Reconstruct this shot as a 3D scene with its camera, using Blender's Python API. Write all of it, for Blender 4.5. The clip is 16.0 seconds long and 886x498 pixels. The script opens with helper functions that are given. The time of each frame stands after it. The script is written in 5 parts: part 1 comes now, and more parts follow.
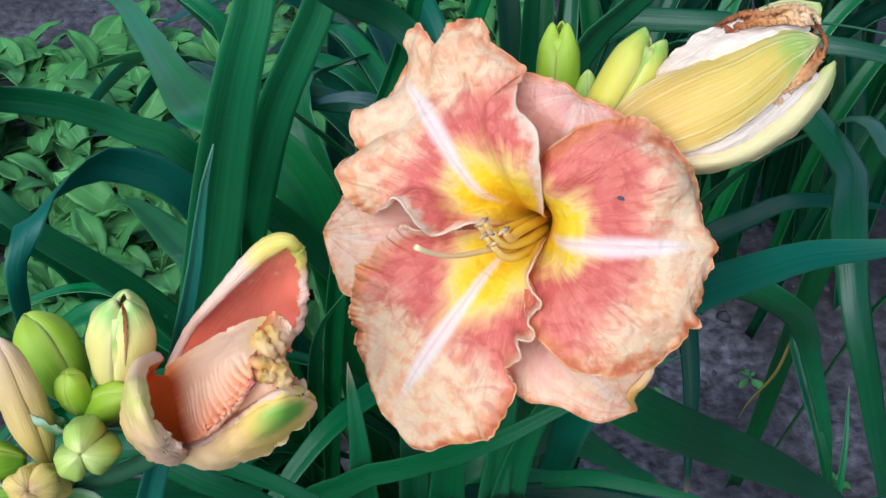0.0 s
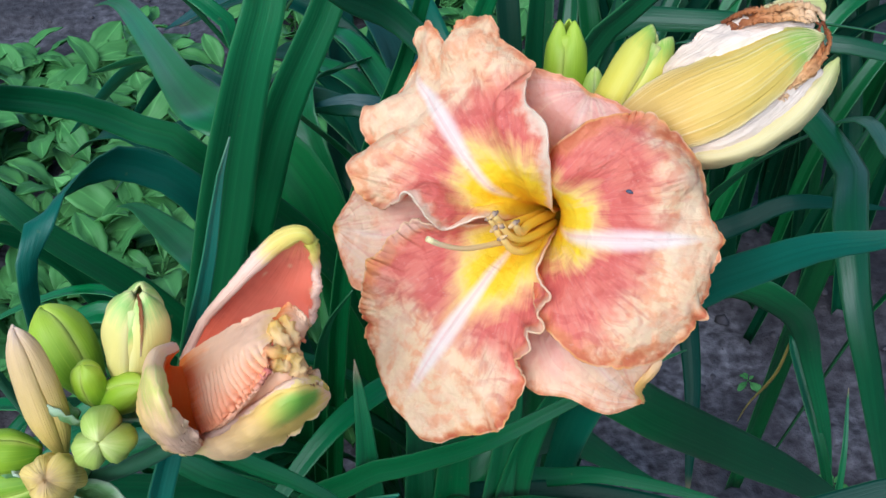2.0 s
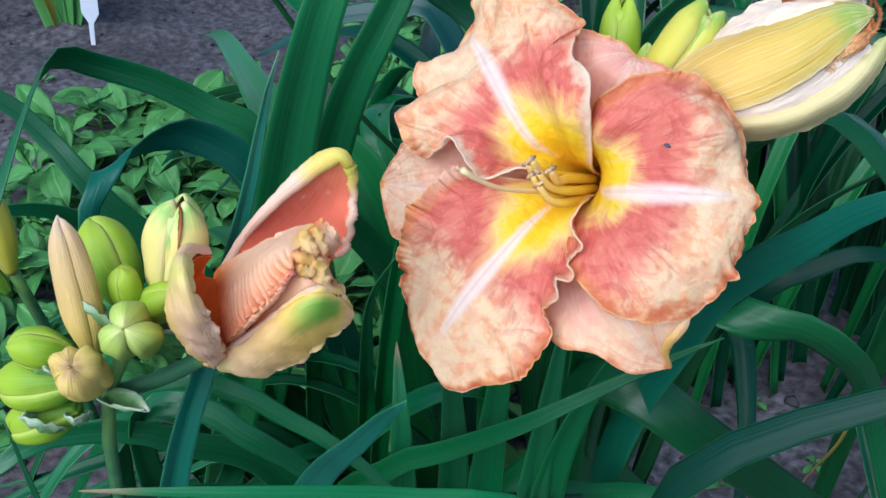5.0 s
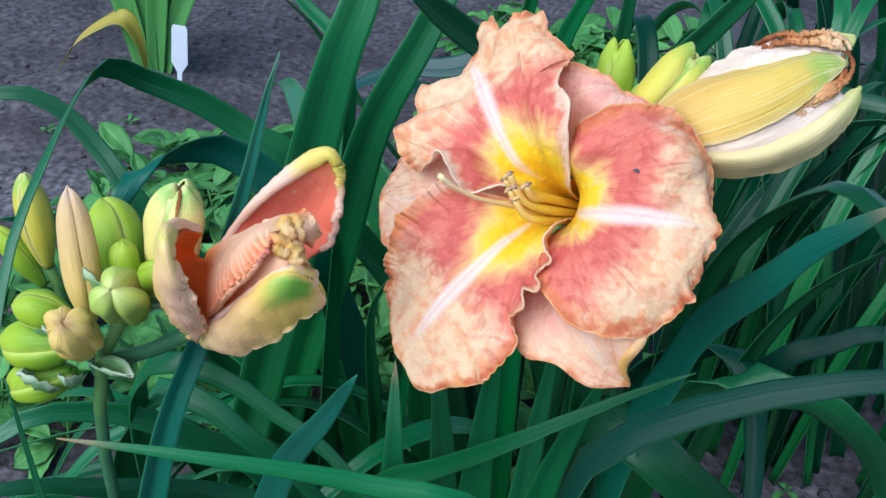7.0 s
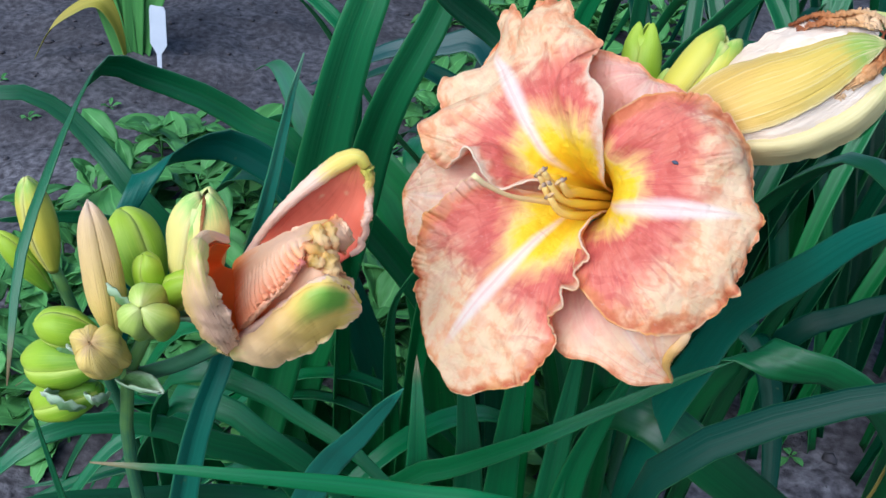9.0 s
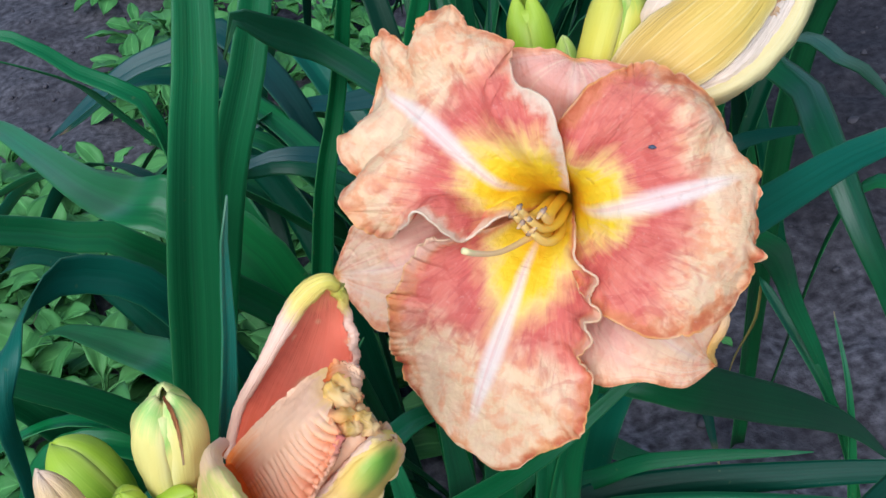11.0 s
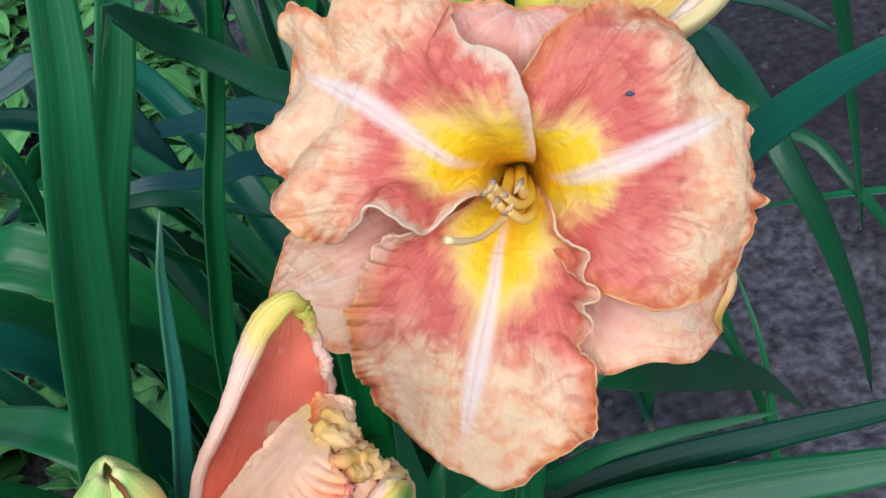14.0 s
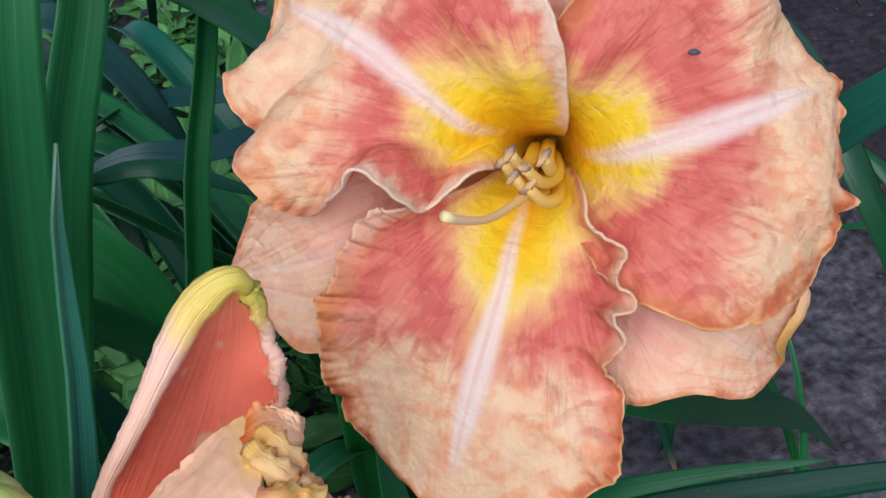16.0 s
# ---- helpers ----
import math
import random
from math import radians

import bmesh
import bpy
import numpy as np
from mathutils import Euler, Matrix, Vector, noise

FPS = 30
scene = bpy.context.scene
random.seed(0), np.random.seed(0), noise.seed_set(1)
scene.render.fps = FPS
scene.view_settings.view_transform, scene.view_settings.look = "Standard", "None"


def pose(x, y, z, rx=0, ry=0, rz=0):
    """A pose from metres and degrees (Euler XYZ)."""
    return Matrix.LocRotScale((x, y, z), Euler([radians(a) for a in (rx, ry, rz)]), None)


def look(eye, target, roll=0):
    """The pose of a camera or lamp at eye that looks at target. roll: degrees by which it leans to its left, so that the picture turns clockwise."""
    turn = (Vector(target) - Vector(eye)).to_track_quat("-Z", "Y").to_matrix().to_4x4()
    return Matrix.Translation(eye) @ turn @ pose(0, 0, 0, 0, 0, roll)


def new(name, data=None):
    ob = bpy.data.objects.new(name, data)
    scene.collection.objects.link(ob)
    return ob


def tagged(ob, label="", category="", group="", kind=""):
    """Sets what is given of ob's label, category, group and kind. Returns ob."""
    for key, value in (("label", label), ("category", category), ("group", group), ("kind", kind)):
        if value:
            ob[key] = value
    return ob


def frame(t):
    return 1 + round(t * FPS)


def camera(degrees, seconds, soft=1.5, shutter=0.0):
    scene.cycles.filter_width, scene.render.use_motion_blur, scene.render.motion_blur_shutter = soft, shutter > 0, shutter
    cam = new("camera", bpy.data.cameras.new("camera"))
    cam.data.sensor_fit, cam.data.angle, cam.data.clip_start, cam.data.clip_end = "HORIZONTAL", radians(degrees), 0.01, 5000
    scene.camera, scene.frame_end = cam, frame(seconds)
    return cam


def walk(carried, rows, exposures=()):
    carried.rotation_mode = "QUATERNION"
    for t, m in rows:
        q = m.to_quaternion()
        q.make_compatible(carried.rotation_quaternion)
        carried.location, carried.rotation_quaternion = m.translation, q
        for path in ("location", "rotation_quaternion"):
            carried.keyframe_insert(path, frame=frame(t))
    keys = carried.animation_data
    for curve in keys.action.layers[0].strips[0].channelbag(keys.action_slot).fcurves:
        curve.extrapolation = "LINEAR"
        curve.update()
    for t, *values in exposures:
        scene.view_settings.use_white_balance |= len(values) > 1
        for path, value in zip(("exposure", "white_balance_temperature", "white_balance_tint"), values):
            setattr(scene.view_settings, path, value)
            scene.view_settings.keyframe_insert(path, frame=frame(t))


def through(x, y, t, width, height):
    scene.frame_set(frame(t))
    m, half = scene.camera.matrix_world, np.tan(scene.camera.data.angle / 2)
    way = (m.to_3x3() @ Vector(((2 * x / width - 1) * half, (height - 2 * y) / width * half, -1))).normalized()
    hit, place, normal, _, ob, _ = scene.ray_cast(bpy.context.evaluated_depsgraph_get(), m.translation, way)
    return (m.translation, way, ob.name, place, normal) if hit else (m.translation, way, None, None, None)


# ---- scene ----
cam = camera(42.4, 16.0)
METRES, EYE, TILT, LEAN, TURN = 0.54, 0.95, -40.0, 0.0, 0.0
ROWS = [
    (0.0, 0.0, 0.0, 0.0, 0.0, 0.0, -0.0),
    (0.5, -0.0078, -0.0132, -0.0042, 0.49, 0.32, -0.14),
    (1.0, -0.0054, -0.0069, -0.0125, 0.01, 0.33, 0.09),
    (1.5, -0.0091, -0.0086, -0.0119, -0.32, 0.45, 0.1),
    (2.0, -0.0107, -0.0105, -0.0108, -0.25, 0.45, 0.02),
    (2.5, -0.0157, -0.0227, -0.0112, -0.07, 0.76, -0.04),
    (3.0, -0.0287, -0.0263, -0.021, 0.11, 1.0, -0.45),
    (3.5, -0.0441, -0.0071, -0.0295, -0.16, 1.02, 0.18),
    (6.0, 0.0914, -0.0406, -0.164, 6.94, 8.52, -9.36),
    (6.5, 0.1041, -0.0489, -0.1648, 7.47, 9.02, -10.18),
    (7.0, 0.1139, -0.051, -0.1721, 7.13, 9.09, -10.45),
    (7.5, 0.1211, -0.0441, -0.1743, 7.23, 8.88, -10.5),
    (8.0, 0.1225, -0.0495, -0.1674, 7.27, 9.1, -10.23),
    (8.5, 0.1043, -0.0506, -0.165, 7.2, 8.62, -10.08),
    (11.0, -0.0917, 0.0614, -0.0146, -5.04, 1.8, 15.34),
    (11.5, -0.1205, 0.0465, -0.0044, -8.22, 1.19, 21.31),
    (12.0, -0.1652, 0.0509, -0.0034, -10.31, 0.69, 25.08),
    (12.5, -0.1744, 0.0603, -0.0055, -12.71, -0.05, 27.3),
    (13.0, -0.1728, 0.0902, -0.0119, -13.72, -0.33, 25.67),
    (13.5, -0.1758, 0.1381, -0.0026, -13.6, -0.07, 24.91),
    (14.0, -0.1492, 0.1793, 0.0015, -13.6, -0.4, 23.89),
    (14.5, -0.1384, 0.2219, 0.0033, -13.27, -0.65, 23.25),
    (15.0, -0.1184, 0.2566, 0.0031, -13.19, -0.2, 21.39),
    (15.5, -0.1094, 0.2849, -0.0048, -12.94, 0.11, 20.23),
    (16.0, -0.1125, 0.304, -0.0131, -12.25, 0.42, 19.55),
]
walk(cam, [(t, pose(0, 0, EYE, TILT, LEAN, TURN) @ pose(METRES * x, METRES * y, METRES * z, 90 + pitch, roll, yaw)) for t, x, y, z, yaw, pitch, roll in ROWS],
     [(0.0, -0.10, 5560, 7), (3.5, -0.10, 5560, 7), (6.0, -0.04, 5560, 7), (8.5, -0.02, 5560, 7), (11.0, -0.14, 5680, 8), (13.0, -0.20, 5740, 8), (14.5, -0.26, 5920, 12), (16.0, -0.42, 6100, 17)])

# ---------------------------------------------------------------- world and light
world = bpy.data.worlds.new("overcast_sky")
scene.world = world
world.use_nodes = True
wn = world.node_tree
sky = wn.nodes.new("ShaderNodeTexSky")
sky.sky_type, sky.sun_disc = "NISHITA", False
sky.sun_elevation, sky.sun_rotation = radians(42), radians(190)
sky.air_density, sky.dust_density, sky.ozone_density = 1.0, 0.8, 2.0
wn.links.new(sky.outputs[0], wn.nodes["Background"].inputs[0])
wn.nodes["Background"].inputs[1].default_value = 0.17
sun = new("sun", bpy.data.lights.new("sun", "SUN"))
sun.data.energy, sun.data.angle, sun.data.color = 4.25, radians(64), (1.0, 0.955, 0.93)
sun.matrix_world = look((-0.70, -0.85, 1.95), (0, 0.35, 0.6))


# ---------------------------------------------------------------- materials
def material(name):
    m = bpy.data.materials.new(name)
    m.use_nodes = True
    return m, m.node_tree, m.node_tree.nodes["Principled BSDF"]


def node(tree, kind, **settings):
    n = tree.nodes.new("ShaderNode" + kind)
    for key, value in settings.items():
        if key == "op":
            n.operation = value
        elif key == "blend":
            n.data_type, n.blend_type = "RGBA", value
        elif key == "label":
            n.label = value
    return n


def put(tree, target, value):
    if isinstance(value, bpy.types.NodeSocket):
        tree.links.new(value, target)
    else:
        target.default_value = value


def calc(tree, op, a, b=0.0, c=0.0):
    n = node(tree, "Math", op=op)
    for slot, value in zip(n.inputs, (a, b, c)):
        put(tree, slot, value)
    return n.outputs[0]


def ease(tree, value, low, high, start=0.0, end=1.0):
    n = node(tree, "MapRange")
    n.interpolation_type = "SMOOTHSTEP"
    for slot, v in zip(n.inputs, (value, low, high, start, end)):
        put(tree, slot, v)
    return n.outputs[0]


def blend(tree, factor, a, b, how="MIX"):
    n = node(tree, "Mix", blend=how)
    put(tree, n.inputs[0], factor)
    for slot, v in ((n.inputs[6], a), (n.inputs[7], b)):
        put(tree, slot, v if isinstance(v, bpy.types.NodeSocket) else (*v, 1.0))
    return n.outputs[2]


def grain(tree, where, scale, detail=4.0, stretch=None, distort=0.0):
    if stretch:
        m = node(tree, "Mapping")
        tree.links.new(where, m.inputs[0])
        m.inputs[3].default_value = stretch
        where = m.outputs[0]
    n = node(tree, "TexNoise")
    tree.links.new(where, n.inputs["Vector"])
    n.inputs["Scale"].default_value, n.inputs["Detail"].default_value = scale, detail
    n.inputs["Distortion"].default_value = distort
    return n.outputs[0]


def ramp(tree, value, stops):
    n = node(tree, "ValToRGB")
    put(tree, n.inputs[0], value)
    r = n.color_ramp
    while len(r.elements) < len(stops):
        r.elements.new(0.5)
    for e, (at, colour) in zip(r.elements, stops):
        e.position, e.color = at, (*colour, 1.0)
    return n.outputs[0]


def relief(tree, shader, height, strength, depth=0.001):
    n = node(tree, "Bump")
    n.inputs["Strength"].default_value, n.inputs["Distance"].default_value = strength, depth
    tree.links.new(height, n.inputs["Height"])
    tree.links.new(n.outputs[0], shader.inputs["Normal"])


def glow_through(m, tree, shader, colour, share):
    """Thin living tissue: part of the light passes through it."""
    t = node(tree, "BsdfTranslucent")
    put(tree, t.inputs[0], colour if isinstance(colour, bpy.types.NodeSocket) else (*colour, 1.0))
    mix = node(tree, "MixShader")
    mix.inputs[0].default_value = share
    tree.links.new(shader.outputs[0], mix.inputs[1])
    tree.links.new(t.outputs[0], mix.inputs[2])
    tree.links.new(mix.outputs[0], tree.nodes["Material Output"].inputs[0])


def across_along(tree):
    """From the sheet's own map: the way across, -1 to 1, and along, 0 to 1."""
    uv = node(tree, "UVMap")
    s = node(tree, "SeparateXYZ")
    tree.links.new(uv.outputs[0], s.inputs[0])
    across = calc(tree, "MULTIPLY_ADD", s.outputs[0], 2.0, -1.0)
    return uv.outputs[0], across, s.outputs[1]


def leaf_material(name, dark, light, sheen=0.42, veins=True, gloss=0.28):
    m, tree, shader = material(name)
    uv, across, along = across_along(tree)
    place = node(tree, "TexCoord").outputs["Object"]
    info = node(tree, "ObjectInfo").outputs["Random"]
    apart = calc(tree, "ABSOLUTE", across)
    big = grain(tree, place, 9.0, 3.0)
    fine = grain(tree, uv, 24.0, 3.0, (1.6, 0.10, 1.0))
    tone = blend(tree, calc(tree, "MULTIPLY_ADD", info, 0.55, calc(tree, "MULTIPLY", big, 0.5)), dark, light)
    if veins:
        tone = blend(tree, ease(tree, fine, 0.42, 0.75, 0.0, 0.16), tone, light)
        tone = blend(tree, ease(tree, along, 0.25, 0.95, 0.0, 0.55), blend(tree, 1.0, tone, (1.0, 1.0, 0.72), "MULTIPLY"), blend(tree, 1.0, tone, (1.35, 1.12, 1.55), "MULTIPLY"))
        band = grain(tree, uv, 3.2, 2.0, (1.6, 0.05, 1.0))
        tone = blend(tree, ease(tree, band, 0.40, 0.66, 0.0, 0.26), tone, dark)
        tone = blend(tree, ease(tree, apart, 0.0, 0.07, 0.30, 0.0), tone, dark)
        tone = blend(tree, ease(tree, apart, 0.95, 0.995, 0.0, 0.40), tone, (0.08, 0.24, 0.08))
        blemish = ease(tree, grain(tree, place, 150.0, 2.0), 0.72, 0.78, 0.0, 0.35)
        tone = blend(tree, blemish, tone, (0.16, 0.20, 0.08))
        tired = calc(tree, "MULTIPLY", ease(tree, along, 0.965, 1.0, 0.0, 0.8), ease(tree, info, 0.45, 0.6))
        tone = blend(tree, tired, tone, (0.35, 0.22, 0.12))
    else:
        tone = blend(tree, ease(tree, fine, 0.40, 0.72, 0.0, 0.3), tone, light)
        tone = blend(tree, ease(tree, apart, 0.0, 0.10, 0.45, 0.0), tone, tuple(1.4 * c for c in light))
    tree.links.new(tone, shader.inputs["Base Color"])
    shader.inputs["Roughness"].default_value = sheen
    shader.inputs["Specular IOR Level"].default_value = gloss
    if veins:
        lines = grain(tree, uv, 26.0, 2.0, (1.3, 0.015, 1.0))
        ridge = calc(tree, "ADD", calc(tree, "MULTIPLY", lines, 0.35), calc(tree, "MULTIPLY", band, 1.8))
        relief(tree, shader, calc(tree, "ADD", ridge, calc(tree, "MULTIPLY", big, 0.8)), 0.30, 0.0010)
    glow_through(m, tree, shader, blend(tree, 1.0, tone, (1.0, 1.0, 0.35), "MULTIPLY"), 0.20)
    return m


BLADE = leaf_material("daylily_leaf", (0.003, 0.038, 0.014), (0.018, 0.185, 0.055), 0.34, True, 0.50)
# darker copy of BLADE: the shade among dense foliage is put into its colour
BLADE_SHADED = leaf_material("shaded_daylily_leaf", (0.0015, 0.022, 0.011), (0.003, 0.066, 0.034), 0.42, True, 0.22)
# brighter copy of BLADE: light falling on the leaf is put into its colour
BLADE_LIT = leaf_material("lit_daylily_leaf", (0.004, 0.062, 0.016), (0.014, 0.215, 0.055), 0.34, True, 0.45)
TEAL = leaf_material("blue_green_leaf", (0.006, 0.090, 0.052), (0.020, 0.200, 0.125), 0.36, True, 0.45)
# darker copy of TEAL, with the shade on leaves behind in its colour
TEAL_SHADED = leaf_material("shaded_blue_green_leaf", (0.004, 0.036, 0.030), (0.010, 0.085, 0.066), 0.36, True, 0.45)
WEED = leaf_material("weed_leaf", (0.021, 0.124, 0.023), (0.142, 0.385, 0.106), 0.5, False)
YELLOWING = leaf_material("yellowing_leaf", (0.30, 0.28, 0.05), (0.56, 0.44, 0.10), 0.5)
LILY = leaf_material("lily_leaf", (0.050, 0.200, 0.060), (0.120, 0.330, 0.120), 0.45)
STRAW = leaf_material("faded_leaf", (0.16, 0.13, 0.04), (0.36, 0.26, 0.08), 0.6)


def petal_material(name, eye=True, rim=1.0, throat=1.0, taper=0.016, out=0.0, wing=0.013, pale=0.0):
    """Melon petals: yellow throat, rose eye zone, mottled cream and peach beyond, pale midrib, crimped rust and gold margin."""
    m, tree, shader = material(name)
    uv, across, along = across_along(tree)
    place = node(tree, "TexCoord").outputs["Object"]
    s = node(tree, "SeparateXYZ")
    tree.links.new(place, s.inputs[0])
    x, y = s.outputs[0], s.outputs[1]
    radius = calc(tree, "MAXIMUM", calc(tree, "SQRT", calc(tree, "ADD", calc(tree, "POWER", x, 2.0), calc(tree, "POWER", y, 2.0))), 0.0005)
    polar = node(tree, "CombineXYZ")
    for slot, v in zip(polar.inputs, (calc(tree, "DIVIDE", x, radius), calc(tree, "DIVIDE", y, radius), calc(tree, "MULTIPLY", radius, 3.5))):
        tree.links.new(v, slot)
    side = calc(tree, "SINE", calc(tree, "MULTIPLY", calc(tree, "ABSOLUTE", across), math.pi / 2))
    vein = grain(tree, polar.outputs[0], 9.0, 3.0, None, 0.3)
    thread = grain(tree, polar.outputs[0], 26.0, 4.0, None, 0.5)
    blotch = grain(tree, place, 60.0, 7.0, None, 0.8)
    mottle = grain(tree, place, 190.0, 6.0, None, 0.3)
    fleck = grain(tree, place, 520.0, 3.0)
    reach = calc(tree, "ADD", radius, calc(tree, "MULTIPLY_ADD", blotch, 0.024, -0.012))
    reach = calc(tree, "ADD", reach, calc(tree, "MULTIPLY_ADD", vein, 0.012, -0.006))
    reach = calc(tree, "ADD", reach, calc(tree, "MULTIPLY_ADD", thread, 0.005, -0.0025))
    cream, peach = (0.96, 0.70, 0.41), (0.93, 0.50, 0.26)
    outer = blend(tree, ease(tree, mottle, 0.42, 0.62), cream, peach)
    outer = blend(tree, ease(tree, blotch, 0.42, 0.66, 0.0, 0.65), outer, (0.97, 0.76, 0.50))
    if eye:
        # the yellow runs further out along the midrib than at the sides
        inward = calc(tree, "MULTIPLY", calc(tree, "ADD", reach, calc(tree, "MULTIPLY_ADD", side, taper, -0.5 * taper)), 1.0 / throat)
        spread = calc(tree, "SUBTRACT", reach, calc(tree, "MULTIPLY", calc(tree, "POWER", side, 2.0), wing))
        inner = ramp(tree, calc(tree, "MULTIPLY", inward, 10.0), (
            (0.00, (0.98, 0.54, 0.004)), (0.09, (0.98, 0.65, 0.006)), (0.18, (0.98, 0.73, 0.03)), (0.25, (0.97, 0.72, 0.22)), (0.32, (0.88, 0.42, 0.20)),
            (0.39, (0.77, 0.175, 0.13)), (0.50, (0.83, 0.25, 0.17))))
        tone = blend(tree, ease(tree, spread, 0.038 + out, 0.052 + out), inner, outer)
        ribs = calc(tree, "MULTIPLY", ease(tree, inward, 0.026, 0.040), ease(tree, spread, 0.044 + out, 0.062 + out, 1.0, 0.15))
        tone = blend(tree, calc(tree, "MULTIPLY", ease(tree, thread, 0.52, 0.68, 0.0, 0.50), ribs), tone, (0.66, 0.14, 0.115))
        tone = blend(tree, calc(tree, "MULTIPLY", ease(tree, thread, 0.46, 0.34, 0.0, 0.16), ribs), tone, (0.92, 0.56, 0.42))
        # darker crimson blotches and threads within the eye
        tone = blend(tree, calc(tree, "MULTIPLY", ease(tree, grain(tree, place, 95.0, 5.0, None, 1.2), 0.48, 0.64, 0.0, 0.50), ribs), tone, (0.64, 0.10, 0.08))
    else:
        inner = ramp(tree, calc(tree, "MULTIPLY", reach, 10.0), ((0.0, (0.80, 0.50, 0.05)), (0.25, (0.88, 0.46, 0.34)), (0.6, (0.91, 0.52, 0.40))))
        tone = blend(tree, ease(tree, reach, 0.046, 0.070, 0.0, 0.8), inner, outer)
        tone = blend(tree, ease(tree, thread, 0.50, 0.75, 0.0, 0.35), tone, (0.84, 0.40, 0.30))
        strip = grain(tree, uv, 7.0, 4.0, (2.6, 0.22, 1.0), 0.6)
        tone = blend(tree, ease(tree, strip, 0.50, 0.68, 0.0, 0.65), tone, (0.95, 0.70, 0.50))
        tone = blend(tree, ease(tree, strip, 0.46, 0.32, 0.0, 0.50), tone, (0.82, 0.36, 0.26))
        tone = blend(tree, ease(tree, along, 0.93, 1.0, 0.0, 0.8), tone, (0.90, 0.50, 0.10))
    edge = calc(tree, "MAXIMUM", side, ease(tree, along, 0.84, 1.0))
    rough_edge = calc(tree, "ADD", edge, calc(tree, "MULTIPLY_ADD", mottle, 0.30, -0.15))
    tone = blend(tree, ease(tree, rough_edge, 0.80, 0.99, 0.0, 0.85 * rim), tone, (0.86, 0.36, 0.12))
    patches = ease(tree, grain(tree, place, 48.0, 3.0), 0.40, 0.52)
    tone = blend(tree, calc(tree, "MULTIPLY", ease(tree, rough_edge, 0.86, 1.0, 0.0, 0.90 * rim), patches), tone, (0.62, 0.14, 0.06))
    fringe = calc(tree, "ADD", edge, calc(tree, "MULTIPLY_ADD", mottle, 0.03, -0.015))
    tone = blend(tree, ease(tree, fringe, 0.975, 0.995, 0.0, 0.7 * rim), tone, blend(tree, ease(tree, blotch, 0.42, 0.58), (0.88, 0.50, 0.15), (0.93, 0.72, 0.42)))
    if pale:
        # the folded lip beside the throat is bleached to cream
        lip = calc(tree, "MULTIPLY", ease(tree, rough_edge, 0.84, 0.99, 0.0, pale), calc(tree, "MULTIPLY", ease(tree, along, 0.12, 0.22), ease(tree, along, 0.44, 0.60, 1.0, 0.0)))
        tone = blend(tree, lip, tone, (0.95, 0.80, 0.60))
    # midrib: a pale band with a faint groove, from the throat almost to the tip
    width = ease(tree, along, 0.25, 0.80, 0.042, 0.070)
    away = calc(tree, "SUBTRACT", calc(tree, "ADD", side, calc(tree, "MULTIPLY_ADD", vein, 0.05, -0.025)), width)
    rib = calc(tree, "MULTIPLY", ease(tree, away, -0.035, 0.06, 1.0, 0.0), calc(tree, "MULTIPLY", ease(tree, along, 0.20, 0.42), ease(tree, along, 0.78, 0.96, 1.0, 0.0)))
    tone = blend(tree, calc(tree, "MULTIPLY", rib, 0.86 if eye else 0.2), tone, (0.97, 0.85, 0.75))
    nerve = grain(tree, uv, 60.0, 2.0, (1.6, 0.02, 1.0))
    tone = blend(tree, calc(tree, "MULTIPLY", ease(tree, nerve, 0.50, 0.68, 0.0, 0.55), rib), tone, (0.90, 0.56, 0.46))
    tone = blend(tree, calc(tree, "MULTIPLY", ease(tree, side, 0.0, 0.016, 0.30, 0.0), rib), tone, (0.84, 0.48, 0.42))
    tone = blend(tree, calc(tree, "MULTIPLY", ease(tree, fleck, 0.62, 0.76, 0.0, 0.16), ease(tree, reach, 0.026, 0.034)), tone, (0.95, 0.74, 0.58))
    tree.links.new(tone, shader.inputs["Base Color"])
    shader.inputs["Roughness"].default_value = 0.55
    shader.inputs["Specular IOR Level"].default_value = 0.30
    crepe = grain(tree, place, 300.0, 4.0, None, 0.5)
    height = calc(tree, "ADD", calc(tree, "MULTIPLY", thread, ease(tree, radius, 0.020, 0.040, 0.04, 0.22)), calc(tree, "ADD", calc(tree, "MULTIPLY", crepe, 0.9), calc(tree, "MULTIPLY", mottle, 0.5)))
    wrinkle = grain(tree, polar.outputs[0], 15.0, 5.0, None, 0.5)
    height = calc(tree, "ADD", height, calc(tree, "MULTIPLY", calc(tree, "ABSOLUTE", calc(tree, "SUBTRACT", wrinkle, 0.5)), ease(tree, radius, 0.022, 0.042, 0.2, 1.5)))
    relief(tree, shader, height, 0.70, 0.0014)
    glow_through(m, tree, shader, tone, 0.36)
    return m


SEPAL = petal_material("melon_sepal", False, 0.6)


